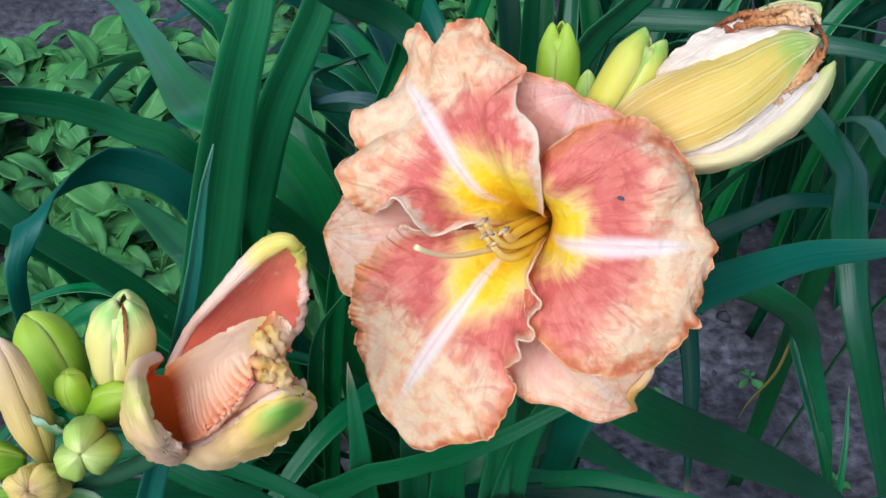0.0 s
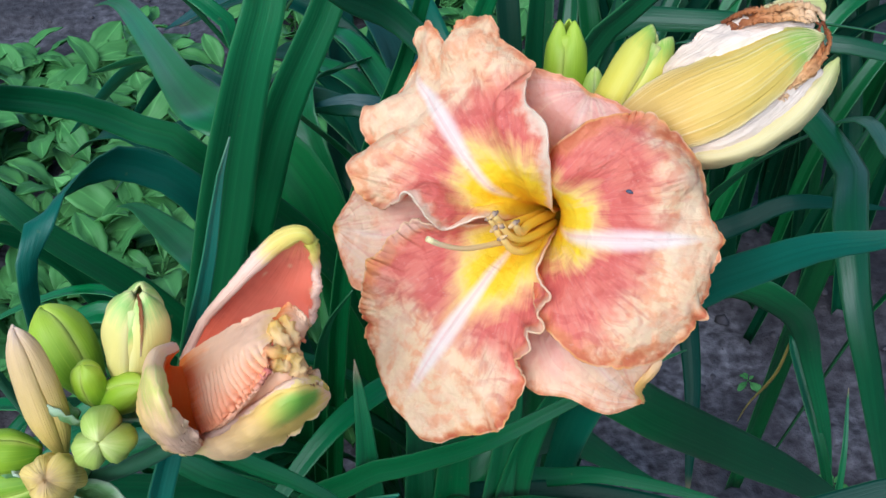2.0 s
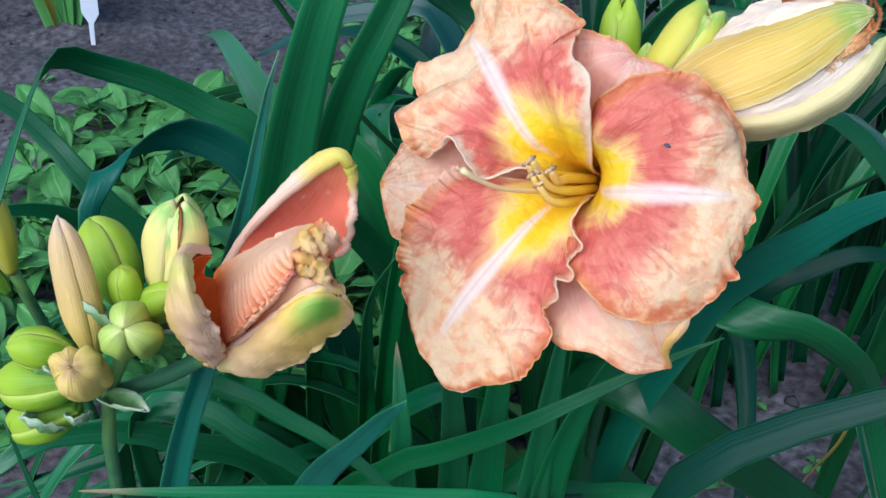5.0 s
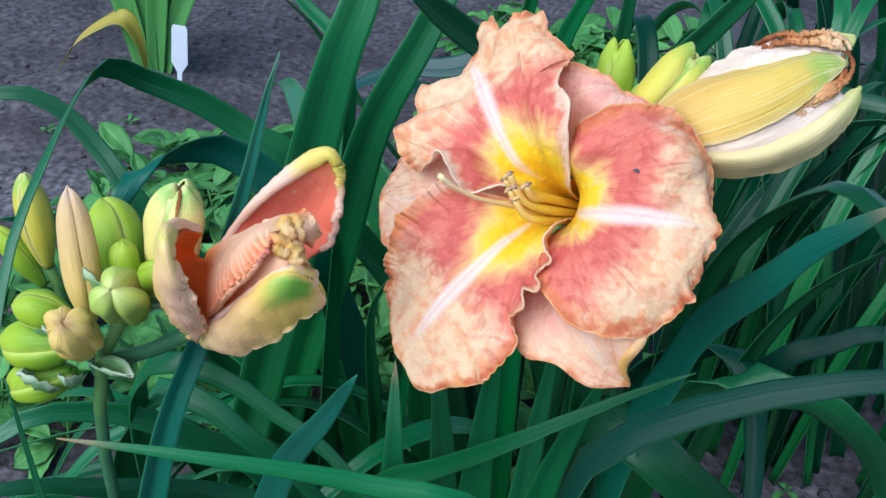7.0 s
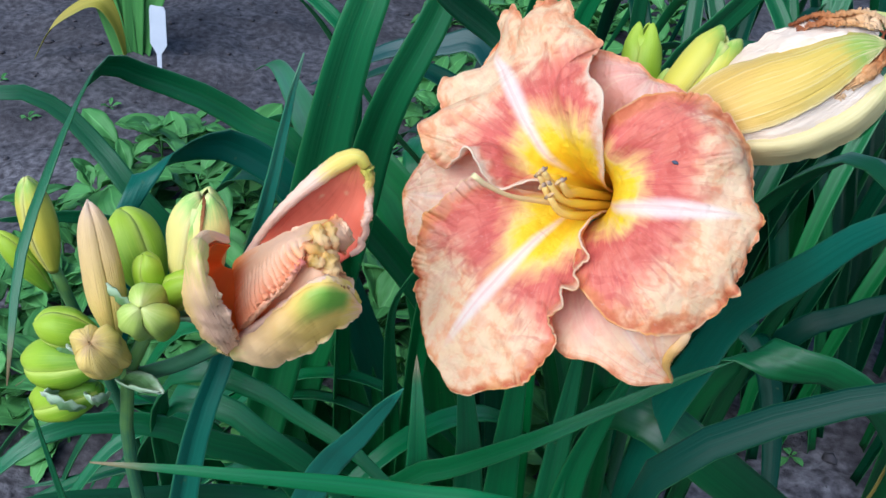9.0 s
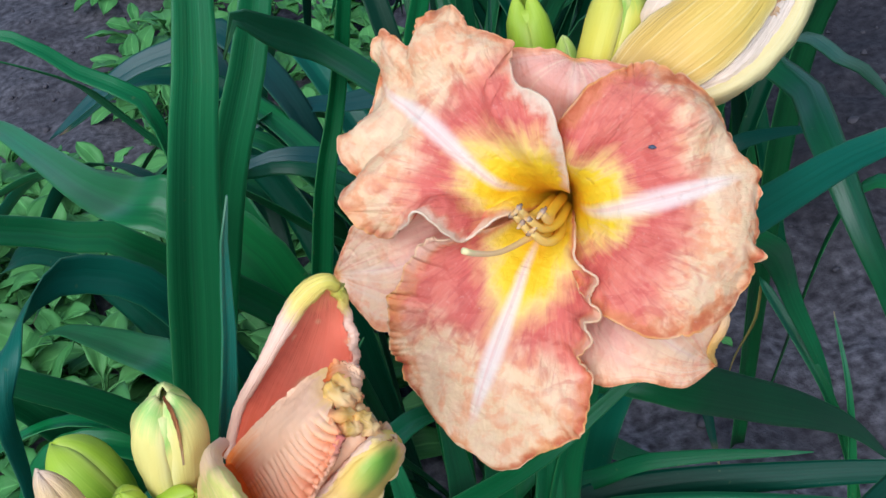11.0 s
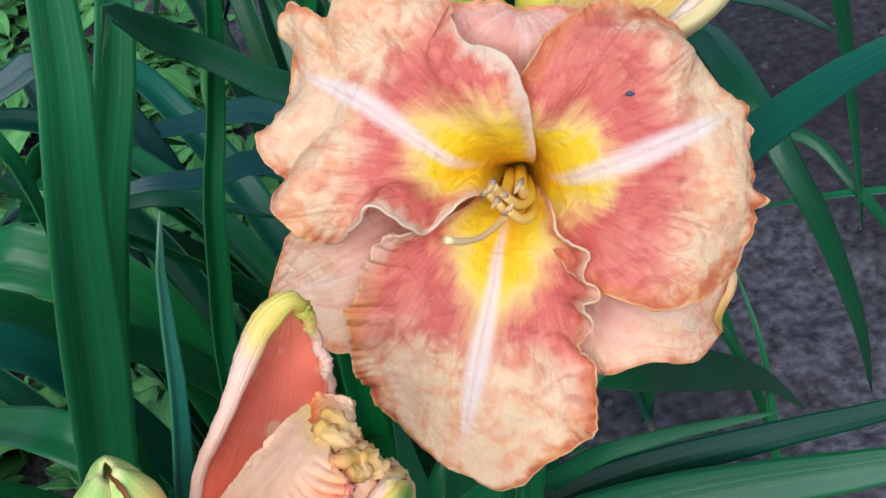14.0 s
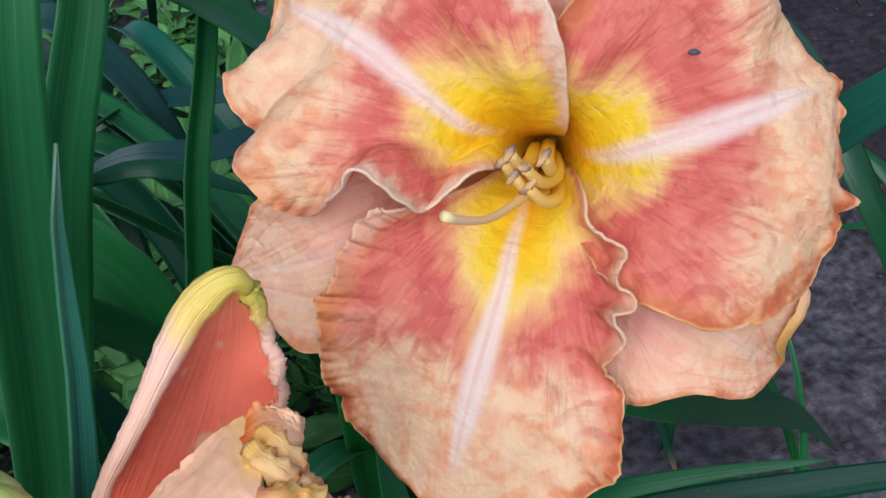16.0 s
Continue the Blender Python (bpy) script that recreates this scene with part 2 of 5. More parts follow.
def tissue(name, stops, wrinkle=0.4, rough=0.5, through=0.12, streaks=0.35, wash=(0.9, 0.8, 0.6), mark=None, hem=None, flank=None, streak=None):
    """Bud tissue coloured along its length, with lengthwise streaks."""
    m, tree, shader = material(name)
    uv, across, along = across_along(tree)
    place = node(tree, "TexCoord").outputs["Object"]
    spots = grain(tree, place, 90.0, 4.0)
    lines = grain(tree, uv, 12.0, 3.0, (3.0, 0.15, 1.0))
    way = calc(tree, "ADD", along, calc(tree, "MULTIPLY_ADD", spots, 0.30, -0.15))
    way = calc(tree, "ADD", way, calc(tree, "MULTIPLY_ADD", lines, 0.24, -0.12))
    tone = ramp(tree, way, stops)
    tone = blend(tree, ease(tree, lines, 0.5, 0.8, 0.0, streaks), tone, wash)
    if hem:
        tone = blend(tree, ease(tree, calc(tree, "ADD", calc(tree, "ABSOLUTE", across), calc(tree, "MULTIPLY_ADD", spots, 0.3, -0.15)), 0.62, 1.02, 0.0, 0.75), tone, hem)
    if flank:
        tone = blend(tree, ease(tree, calc(tree, "ADD", across, calc(tree, "MULTIPLY_ADD", spots, 0.5, -0.25)), flank[1], flank[2], 0.0, 0.85), tone, flank[0])
    if streak:
        off = calc(tree, "ABSOLUTE", calc(tree, "SUBTRACT", calc(tree, "ADD", across, calc(tree, "MULTIPLY_ADD", spots, 0.3, -0.15)), streak[1]))
        run = calc(tree, "MULTIPLY", ease(tree, along, streak[3] - 0.1, streak[3] + 0.1), ease(tree, along, streak[4] - 0.04, streak[4] + 0.04, 1.0, 0.0))
        tone = blend(tree, calc(tree, "MULTIPLY", ease(tree, off, 0.3 * streak[2], streak[2], 0.9, 0.0), run), tone, streak[0])
    if mark:
        tone = blend(tree, ease(tree, grain(tree, place, 75.0, 2.0), 0.62, 0.70, 0.0, 0.8), tone, mark)
    tree.links.new(tone, shader.inputs["Base Color"])
    shader.inputs["Roughness"].default_value = rough
    shader.inputs["Specular IOR Level"].default_value = 0.35
    relief(tree, shader, calc(tree, "ADD", lines, spots), wrinkle, 0.0007)
    glow_through(m, tree, shader, tone, through)
    return m


BUD_GREEN = tissue("green_bud", ((0.0, (0.09, 0.24, 0.012)), (0.5, (0.30, 0.46, 0.018)), (1.0, (0.42, 0.55, 0.05))), 0.25, through=0.12, streaks=0.25, wash=(0.46, 0.55, 0.08), hem=(0.50, 0.58, 0.11))
BUD_YELLOW = tissue("yellow_green_bud", ((0.0, (0.46, 0.46, 0.04)), (0.35, (0.66, 0.56, 0.06)), (0.68, (0.60, 0.56, 0.08)), (0.88, (0.30, 0.48, 0.07)), (1.0, (0.68, 0.66, 0.22))), 0.2, streaks=0.15, through=0.12, wash=(0.78, 0.68, 0.18), hem=(0.74, 0.68, 0.24))
BUD_SPLIT = tissue("splitting_bud", ((0.0, (0.50, 0.50, 0.08)), (0.3, (0.80, 0.66, 0.20)), (0.70, (0.80, 0.70, 0.22)), (0.88, (0.34, 0.56, 0.12)), (1.0, (0.70, 0.68, 0.26))), 0.25, streaks=0.15, through=0.12, wash=(0.88, 0.76, 0.34), hem=(0.82, 0.74, 0.34))
BUD_PALE = tissue("pale_green_bud", ((0.0, (0.10, 0.26, 0.03)), (0.5, (0.30, 0.46, 0.05)), (0.85, (0.46, 0.58, 0.11)), (1.0, (0.64, 0.68, 0.24))), 0.25, through=0.12, streaks=0.25, wash=(0.56, 0.62, 0.18), hem=(0.66, 0.70, 0.28))
BUD_PEACH = tissue("fading_peach_bud", ((0.0, (0.58, 0.50, 0.10)), (0.25, (0.80, 0.56, 0.18)), (0.8, (0.84, 0.58, 0.30)), (1.0, (0.82, 0.60, 0.44))), 0.8, wash=(0.62, 0.36, 0.16))
BUD_CREAM = tissue("cream_bud", ((0.0, (0.66, 0.58, 0.08)), (0.4, (0.84, 0.62, 0.13)), (0.9, (0.86, 0.62, 0.18)), (1.0, (0.66, 0.42, 0.18))), 1.0, through=0.15, wash=(0.90, 0.76, 0.34), mark=(0.50, 0.26, 0.09))
BRACT = tissue("bract", ((0.0, (0.10, 0.24, 0.05)), (0.6, (0.22, 0.42, 0.16)), (1.0, (0.62, 0.70, 0.52))), 0.6, wash=(0.45, 0.60, 0.40), hem=(0.50, 0.62, 0.42))
STALK = tissue("green_stalk", ((0.0, (0.02, 0.08, 0.03)), (0.85, (0.035, 0.13, 0.06)), (1.0, (0.12, 0.24, 0.05))), 0.3, 0.45, 0.05, wash=(0.05, 0.17, 0.09))
SALMON = tissue("salmon_inner_petal", ((0.0, (0.86, 0.15, 0.05)), (0.4, (0.92, 0.24, 0.14)), (0.85, (0.94, 0.29, 0.17)), (1.0, (0.94, 0.40, 0.14))), 0.5, 0.55, 0.36, 0.25, (0.90, 0.30, 0.18), (0.96, 0.68, 0.38))
CAVITY = tissue("deep_orange_inside", ((0.0, (0.84, 0.18, 0.015)), (0.6, (0.88, 0.22, 0.02)), (1.0, (0.90, 0.28, 0.05))), 0.4, 0.55, 0.35, 0.3, (0.80, 0.30, 0.06))
BLUSH = tissue("blush_petal", ((0.0, (0.72, 0.10, 0.01)), (0.16, (0.86, 0.24, 0.04)), (0.30, (0.94, 0.44, 0.20)), (0.44, (0.96, 0.59, 0.34)), (0.85, (0.96, 0.59, 0.35)), (1.0, (0.94, 0.60, 0.22))), 0.35, 0.5, 0.20, 0.15, (0.95, 0.64, 0.44), None, None, ((0.88, 0.30, 0.13), 0.10, 0.85))
PLEAT = tissue("gathered_edge", ((0.0, (0.84, 0.28, 0.10)), (0.35, (0.90, 0.42, 0.22)), (0.80, (0.88, 0.44, 0.26)), (1.0, (0.66, 0.16, 0.12))), 0.6, 0.55, 0.12, 0.25, (0.94, 0.58, 0.38))
OUTER = tissue("outer_sepal", ((0.0, (0.82, 0.72, 0.26)), (0.16, (0.96, 0.66, 0.34)), (0.44, (0.96, 0.65, 0.26)), (0.64, (0.94, 0.66, 0.16)), (0.84, (0.90, 0.66, 0.14)), (1.0, (0.96, 0.64, 0.44))), 0.4, 0.5, 0.22, 0.20, (0.97, 0.72, 0.40), None, (0.97, 0.70, 0.50), None, ((0.15, 0.46, 0.05), -0.15, 0.42, 0.66, 0.86))
LIP = tissue("pale_curled_lip", ((0.0, (0.97, 0.62, 0.42)), (0.22, (0.96, 0.64, 0.30)), (0.34, (0.70, 0.66, 0.16)), (0.46, (0.96, 0.66, 0.30)), (0.62, (0.97, 0.62, 0.40)), (1.0, (0.96, 0.58, 0.36))), 0.8, 0.5, 0.20, 0.30, (0.97, 0.70, 0.54), None, None, ((0.93, 0.64, 0.22), 0.1, 0.9))
PALE_EDGE = tissue("pale_margin", ((0.0, (0.96, 0.60, 0.42)), (0.66, (0.96, 0.64, 0.46)), (0.80, (0.95, 0.70, 0.18)), (1.0, (0.78, 0.70, 0.10))), 0.9, 0.5, 0.20, 0.3, (0.97, 0.74, 0.60))
SPENT_YELLOW = tissue("spent_yellow_sepal", ((0.0, (0.64, 0.42, 0.14)), (0.4, (0.74, 0.47, 0.10)), (0.75, (0.70, 0.50, 0.09)), (0.95, (0.32, 0.47, 0.08)), (1.0, (0.60, 0.58, 0.20))), 1.0, 0.5, 0.15, 0.70, (0.92, 0.78, 0.42), None, (0.86, 0.72, 0.40))
SPENT_PALE = tissue("pale_spent_sepal", ((0.0, (0.84, 0.66, 0.30)), (0.5, (0.88, 0.74, 0.36)), (0.85, (0.86, 0.74, 0.36)), (1.0, (0.62, 0.66, 0.20))), 0.7, 0.5, 0.28, 0.5, (0.93, 0.82, 0.58))
SPENT_CREAM = tissue("spent_cream_petal", ((0.0, (0.84, 0.62, 0.42)), (1.0, (0.88, 0.72, 0.58))), 1.0, 0.5, 0.12, 0.4, (0.92, 0.82, 0.74))
SHRIVEL = tissue("shrivelled_brown", ((0.0, (0.26, 0.06, 0.015)), (0.35, (0.50, 0.17, 0.045)), (0.65, (0.74, 0.40, 0.16)), (1.0, (0.86, 0.60, 0.36))), 1.0, 0.5, 0.1, 0.4, (0.75, 0.50, 0.32))
GOLD = tissue("orange_gold_edge", ((0.0, (0.92, 0.60, 0.34)), (0.5, (0.92, 0.54, 0.14)), (1.0, (0.93, 0.60, 0.18))), 0.7, 0.5, 0.25, 0.3, (0.93, 0.66, 0.28))
THROAT = tissue("yellow_throat", ((0.0, (0.88, 0.56, 0.02)), (0.5, (0.82, 0.54, 0.02)), (0.75, (0.74, 0.48, 0.03)), (1.0, (0.62, 0.44, 0.04))), 0.3, 0.5, 0.5, 0.2, (0.8, 0.6, 0.1))
PISTIL = tissue("pale_pistil", ((0.0, (0.90, 0.60, 0.04)), (0.5, (0.94, 0.60, 0.18)), (0.95, (0.94, 0.66, 0.36)), (1.0, (0.86, 0.72, 0.34))), 0.2, 0.45, 0.10, 0.2, (0.92, 0.70, 0.40))
CRUMPLE = tissue("crumpled_inner_petal", ((0.0, (0.92, 0.42, 0.18)), (0.3, (0.97, 0.62, 0.14)), (0.6, (0.97, 0.68, 0.30)), (1.0, (0.86, 0.32, 0.08))), 0.6, 0.5, 0.35, 0.4, (0.97, 0.70, 0.44))
STAMEN = tissue("yellow_filament", ((0.0, (0.93, 0.60, 0.01)), (0.7, (0.96, 0.66, 0.05)), (1.0, (0.96, 0.66, 0.22))), 0.2, 0.45, 0.25, 0.2, (0.96, 0.74, 0.24))
ANTHER = tissue("pollen_anther", ((0.0, (0.20, 0.13, 0.10)), (0.45, (0.50, 0.33, 0.22)), (0.6, (0.78, 0.46, 0.14)), (1.0, (0.85, 0.60, 0.35))), 0.8, 0.6, 0.0, 0.4, (0.80, 0.62, 0.50))


def soil_material():
    m, tree, shader = material("garden_soil")
    place = node(tree, "TexCoord").outputs["Object"]
    broad = grain(tree, place, 4.0, 5.0)
    crumbs = grain(tree, place, 75.0, 9.0)
    dust = grain(tree, place, 260.0, 4.0)
    tone = ramp(tree, crumbs, ((0.28, (0.028, 0.025, 0.028)), (0.46, (0.090, 0.083, 0.090)), (0.60, (0.152, 0.142, 0.152)), (0.80, (0.28, 0.26, 0.27))))
    tone = blend(tree, ease(tree, broad, 0.44, 0.62, 0.0, 0.65), tone, blend(tree, crumbs, (0.016, 0.014, 0.016), (0.075, 0.064, 0.066)))
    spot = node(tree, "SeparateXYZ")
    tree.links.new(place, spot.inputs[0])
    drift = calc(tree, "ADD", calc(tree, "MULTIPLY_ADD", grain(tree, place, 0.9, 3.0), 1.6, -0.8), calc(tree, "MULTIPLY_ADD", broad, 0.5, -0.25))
    # shade from plants out of view, painted as darker soil to the right
    right_shade = ease(tree, calc(tree, "ADD", spot.outputs[0], drift), 0.30, 0.66, 0.0, 0.8)
    tone = blend(tree, right_shade, tone, blend(tree, crumbs, (0.007, 0.006, 0.008), (0.036, 0.032, 0.036)))
    # the soil gets darker further back, with an uneven border
    far_dark = ease(tree, calc(tree, "ADD", spot.outputs[1], drift), 1.15, 1.75, 0.0, 0.5)
    tone = blend(tree, far_dark, tone, blend(tree, crumbs, (0.016, 0.016, 0.018), (0.075, 0.072, 0.080)))
    tone = blend(tree, ease(tree, dust, 0.64, 0.78, 0.0, 0.35), tone, (0.15, 0.14, 0.16))
    tree.links.new(tone, shader.inputs["Base Color"])
    shader.inputs["Roughness"].default_value = 0.95
    shader.inputs["Specular IOR Level"].default_value = 0.15
    relief(tree, shader, calc(tree, "ADD", crumbs, calc(tree, "MULTIPLY", dust, 0.5)), 0.6, 0.005)
    return m


def plain(name, dark, light, scale, rough, bump=0.3):
    m, tree, shader = material(name)
    place = node(tree, "TexCoord").outputs["Object"]
    g = grain(tree, place, scale, 5.0)
    tree.links.new(blend(tree, g, dark, light), shader.inputs["Base Color"])
    shader.inputs["Roughness"].default_value = rough
    relief(tree, shader, g, bump, 0.001)
    return m


SOIL = soil_material()
CLOD = plain("soil_clod", (0.02, 0.018, 0.022), (0.10, 0.088, 0.095), 70.0, 0.95, 0.8)
TAG = plain("white_plastic", (0.46, 0.50, 0.58), (0.62, 0.65, 0.70), 30.0, 0.4, 0.05)
MITE = plain("dark_fleck", (0.02, 0.03, 0.05), (0.08, 0.11, 0.16), 400.0, 0.5)


# ---------------------------------------------------------------- building tools
WORLD = {}


def part(name, mesh, mat, parent=None, at=None, label=""):
    """Links a mesh as one object at the pose `at` (world), under its parent."""
    ob = new(name, mesh)
    at = at or Matrix()
    if mat and not mesh.materials:
        mesh.materials.append(mat)
    if parent:
        ob.parent = parent
        ob.matrix_local = WORLD[parent.name].inverted() @ at
    else:
        ob.matrix_local = at
    WORLD[ob.name] = at
    return tagged(ob, label) if label else ob


def root(name, at, label, category, group=""):
    ob = new(name)
    ob.empty_display_size = 0.05
    ob.matrix_local = at
    WORLD[ob.name] = at
    return tagged(ob, label, category, group)


def line(points, count):
    """A smooth line through the points, at count even steps."""
    p = np.array(points, float)
    if len(p) == 2:
        p = np.array([p[0], (p[0] + p[1]) / 2, p[1]])
    q = np.vstack([2 * p[0] - p[1], p, 2 * p[-1] - p[-2]])
    u = np.linspace(0, 1, 24, endpoint=False)[:, None]
    run = [0.5 * (2 * b + (c - a) * u + (2 * a - 5 * b + 4 * c - d) * u**2 + (3 * b - a - 3 * c + d) * u**3) for a, b, c, d in zip(q, q[1:], q[2:], q[3:])]
    run = np.vstack([*run, p[-1:]])
    far = np.r_[0, np.cumsum(np.linalg.norm(np.diff(run, axis=0), axis=1))]
    s = np.linspace(0, far[-1], count)
    return np.stack([np.interp(s, far, run[:, k]) for k in range(run.shape[1])], 1)


def normals(grid):
    du, dv = np.gradient(grid, axis=0), np.gradient(grid, axis=1)
    n = np.cross(du, dv)
    return n / np.maximum(np.linalg.norm(n, axis=2, keepdims=True), 1e-9)


def mesh_from(name, verts, faces, uvs):
    mesh = bpy.data.meshes.new(name)
    mesh.from_pydata(np.asarray(verts).tolist(), [], faces)
    layer = mesh.uv_layers.new(name="UVMap")
    index = np.empty(len(mesh.loops), int)
    mesh.loops.foreach_get("vertex_index", index)
    layer.data.foreach_set("uv", np.asarray(uvs, float)[index].ravel())
    mesh.polygons.foreach_set("use_smooth", [True] * len(mesh.polygons))
    mesh.update()
    return mesh


def sheet(name, grid, thick):
    """A closed shell of that thickness on a grid of places (along, across)."""
    n, m, _ = grid.shape
    off = normals(grid) * thick / 2
    verts = np.vstack([(grid + off).reshape(-1, 3), (grid - off).reshape(-1, 3)])
    a, b = np.meshgrid(np.linspace(0, 1, n), np.linspace(0, 1, m), indexing="ij")
    uvs = np.vstack([np.stack([b, a], 2).reshape(-1, 2)] * 2)
    faces, half = [], n * m
    for i in range(n - 1):
        for j in range(m - 1):
            k = i * m + j
            faces.append((k, k + m, k + m + 1, k + 1))
            faces.append((half + k, half + k + 1, half + k + m + 1, half + k + m))
    rim = [*range(m - 1), *range(m - 1, n * m - 1, m), *range(n * m - 1, (n - 1) * m, -1), *range((n - 1) * m, 0, -m)]
    for k, l in zip(rim, rim[1:] + rim[:1]):
        faces.append((k, l, half + l, half + k))
    return mesh_from(name, verts, faces, uvs)


def tube(name, points, radii, sides=10, count=24, rough=0.0):
    path = line(points, count)
    r = np.interp(np.linspace(0, 1, count), np.linspace(0, 1, len(radii)), radii)
    t = np.gradient(path, axis=0)
    t /= np.linalg.norm(t, axis=1, keepdims=True)
    side = np.cross(t[0], (0.3, 0.2, 0.9))
    verts, uvs, faces = [], [], []
    for i in range(count):
        side = side - t[i] * (side @ t[i])
        side /= np.linalg.norm(side)
        up = np.cross(t[i], side)
        for j in range(sides):
            a = 2 * math.pi * j / sides
            swell = r[i] * (1 + rough * noise.noise((i * 0.75, j * 0.9, r[0] * 900)))
            verts.append(path[i] + swell * (math.cos(a) * side + math.sin(a) * up))
            uvs.append((j / sides, i / (count - 1)))
    for i in range(count - 1):
        for j in range(sides):
            k, l = i * sides + j, i * sides + (j + 1) % sides
            faces.append((k, l, l + sides, k + sides))
    faces += [tuple(range(sides))[::-1], tuple(range((count - 1) * sides, count * sides))]
    return mesh_from(name, verts, faces, uvs)


def ripple(s, seed, scale):
    """An uneven wave along an edge."""
    return np.array([noise.noise((v * scale, seed * 7.31, 0.4)) + 0.45 * noise.noise((v * scale * 2.3, seed * 3.7, 5.1)) for v in s])


def lobe(left, mid, right, seed, frill=0.3, waves=11.0, rows=320, cols=81, crinkle=0.03, from_row=0.25, lift=(0.0, 0.0), beads=(0.0, 0.0)):
    """A petal laid over three guide lines (both margins and the midrib), with frilled margins. Units: cm."""
    a, b, c = (line(g, rows) for g in (left, mid, right))
    v = np.sin(np.linspace(-1, 1, cols) * math.pi / 2)[None, :, None]
    grid = b[:, None] + v * ((c - a) / 2)[:, None] + v**2 * ((a + c) / 2 - b)[:, None]
    n = normals(grid)
    s = np.linspace(0, 1, rows)
    grow = np.clip((s - from_row) / 0.2, 0, 1) * np.clip((1 - s) / 0.03, 0.3, 1)
    across = (c - a) / np.maximum(np.linalg.norm(c - a, axis=1, keepdims=True), 1e-6)
    both = frill if isinstance(frill, tuple) else (frill, frill)
    for k, sign in enumerate((-1, 1)):
        frill = both[k]
        reach = np.clip(sign * v[0, :, 0], 0, 1)[None]
        wave, fine = ripple(s, seed + 50 * k, waves), ripple(s + 0.035 * ripple(s, seed + 44 + k, 7.0), seed + 20 + k, waves * 2.6)
        burst = np.clip(0.20 + 1.7 * ripple(s, seed + 33 + k, 4.0), 0.0, 0.8)
        grid += ((grow * wave)[:, None] * reach**3.0 * frill * 0.9)[..., None] * n
        grid += ((grow * fine * burst)[:, None] * reach**9 * frill * 3.0)[..., None] * n
        jag = 0.6 * ripple(s, seed + 80 + k, waves * 1.3) + 0.4 * burst * ripple(s, seed + 90 + k, waves * 4.0)
        grid += ((grow * jag)[:, None] * reach**8 * frill * 0.95)[..., None] * across[:, None] * sign
        grid -= (np.clip((s - 0.15) / 0.2, 0, 1) * np.clip((0.97 - s) / 0.25, 0, 1))[:, None, None] * (lift[k] * np.exp(-(((reach - 0.68) / 0.24) ** 2)) * (reach > 0))[..., None] * n
        # tight rounded gathers, in uneven bunches, along the crimped strip
        beat = np.abs(np.sin(np.cumsum(1.0 + 0.8 * ripple(s, seed + 61 + k, 9.0)) * 0.30)) - 0.5
        bunch = np.clip(0.45 + 1.2 * ripple(s, seed + 71 + k, 5.0), 0.0, 1.0) * np.clip((s - 0.35) / 0.2, 0, 1)
        grid -= ((grow * beat * bunch)[:, None] * np.clip((reach - 0.89) / 0.11, 0, 1) ** 1.5 * 0.15 * beads[k])[..., None] * n
        grid += ((grow * beat * bunch)[:, None] * np.clip((reach - 0.86) / 0.14, 0, 1) ** 2 * 0.10 * beads[k])[..., None] * across[:, None] * sign
        # the outermost strip turns back a little
        grid += ((grow * (0.6 + 0.8 * wave))[:, None] * np.clip((reach - 0.90) / 0.1, 0, 1) ** 1.5 * -0.12)[..., None] * (n + 0.7 * sign * across[:, None])
    w = v[0, :, 0]
    bump = np.array([[noise.noise((p[0] * 1.0, p[1] * 1.0, seed + p[2])) * 1.6 + 0.8 * noise.noise((p[0] * 2.6, p[1] * 2.6, seed)) + 0.5 * noise.noise((p[0] * 6.0, p[1] * 6.0, seed)) for p in row] for row in grid])
    pleat = np.array([[noise.noise((x * 9.0 + seed, q * 3.0, 2.0)) * 0.5 * (1 - 0.6 * abs(x)) for x in w] for q in s])
    crepe = np.array([[noise.noise((x * 16.0, q * 34.0, seed + 9.0)) * abs(x) ** 2 for x in w] for q in s])
    fade = np.clip((s - 0.2) / 0.3, 0, 1)[:, None] * np.clip((1 - s) / 0.12, 0, 1)[:, None]
    return grid + ((bump + fade * (1.5 * pleat + crepe * 1.2)) * crinkle)[..., None] * n


def place(anchor, right, up):
    """The pose of a thing's own frame from its origin and two directions."""
    x = Vector(right).normalized()
    z = x.cross(Vector(up)).normalized()
    return Matrix.Translation(anchor) @ Matrix((x, z.cross(x), z)).transposed().to_4x4()


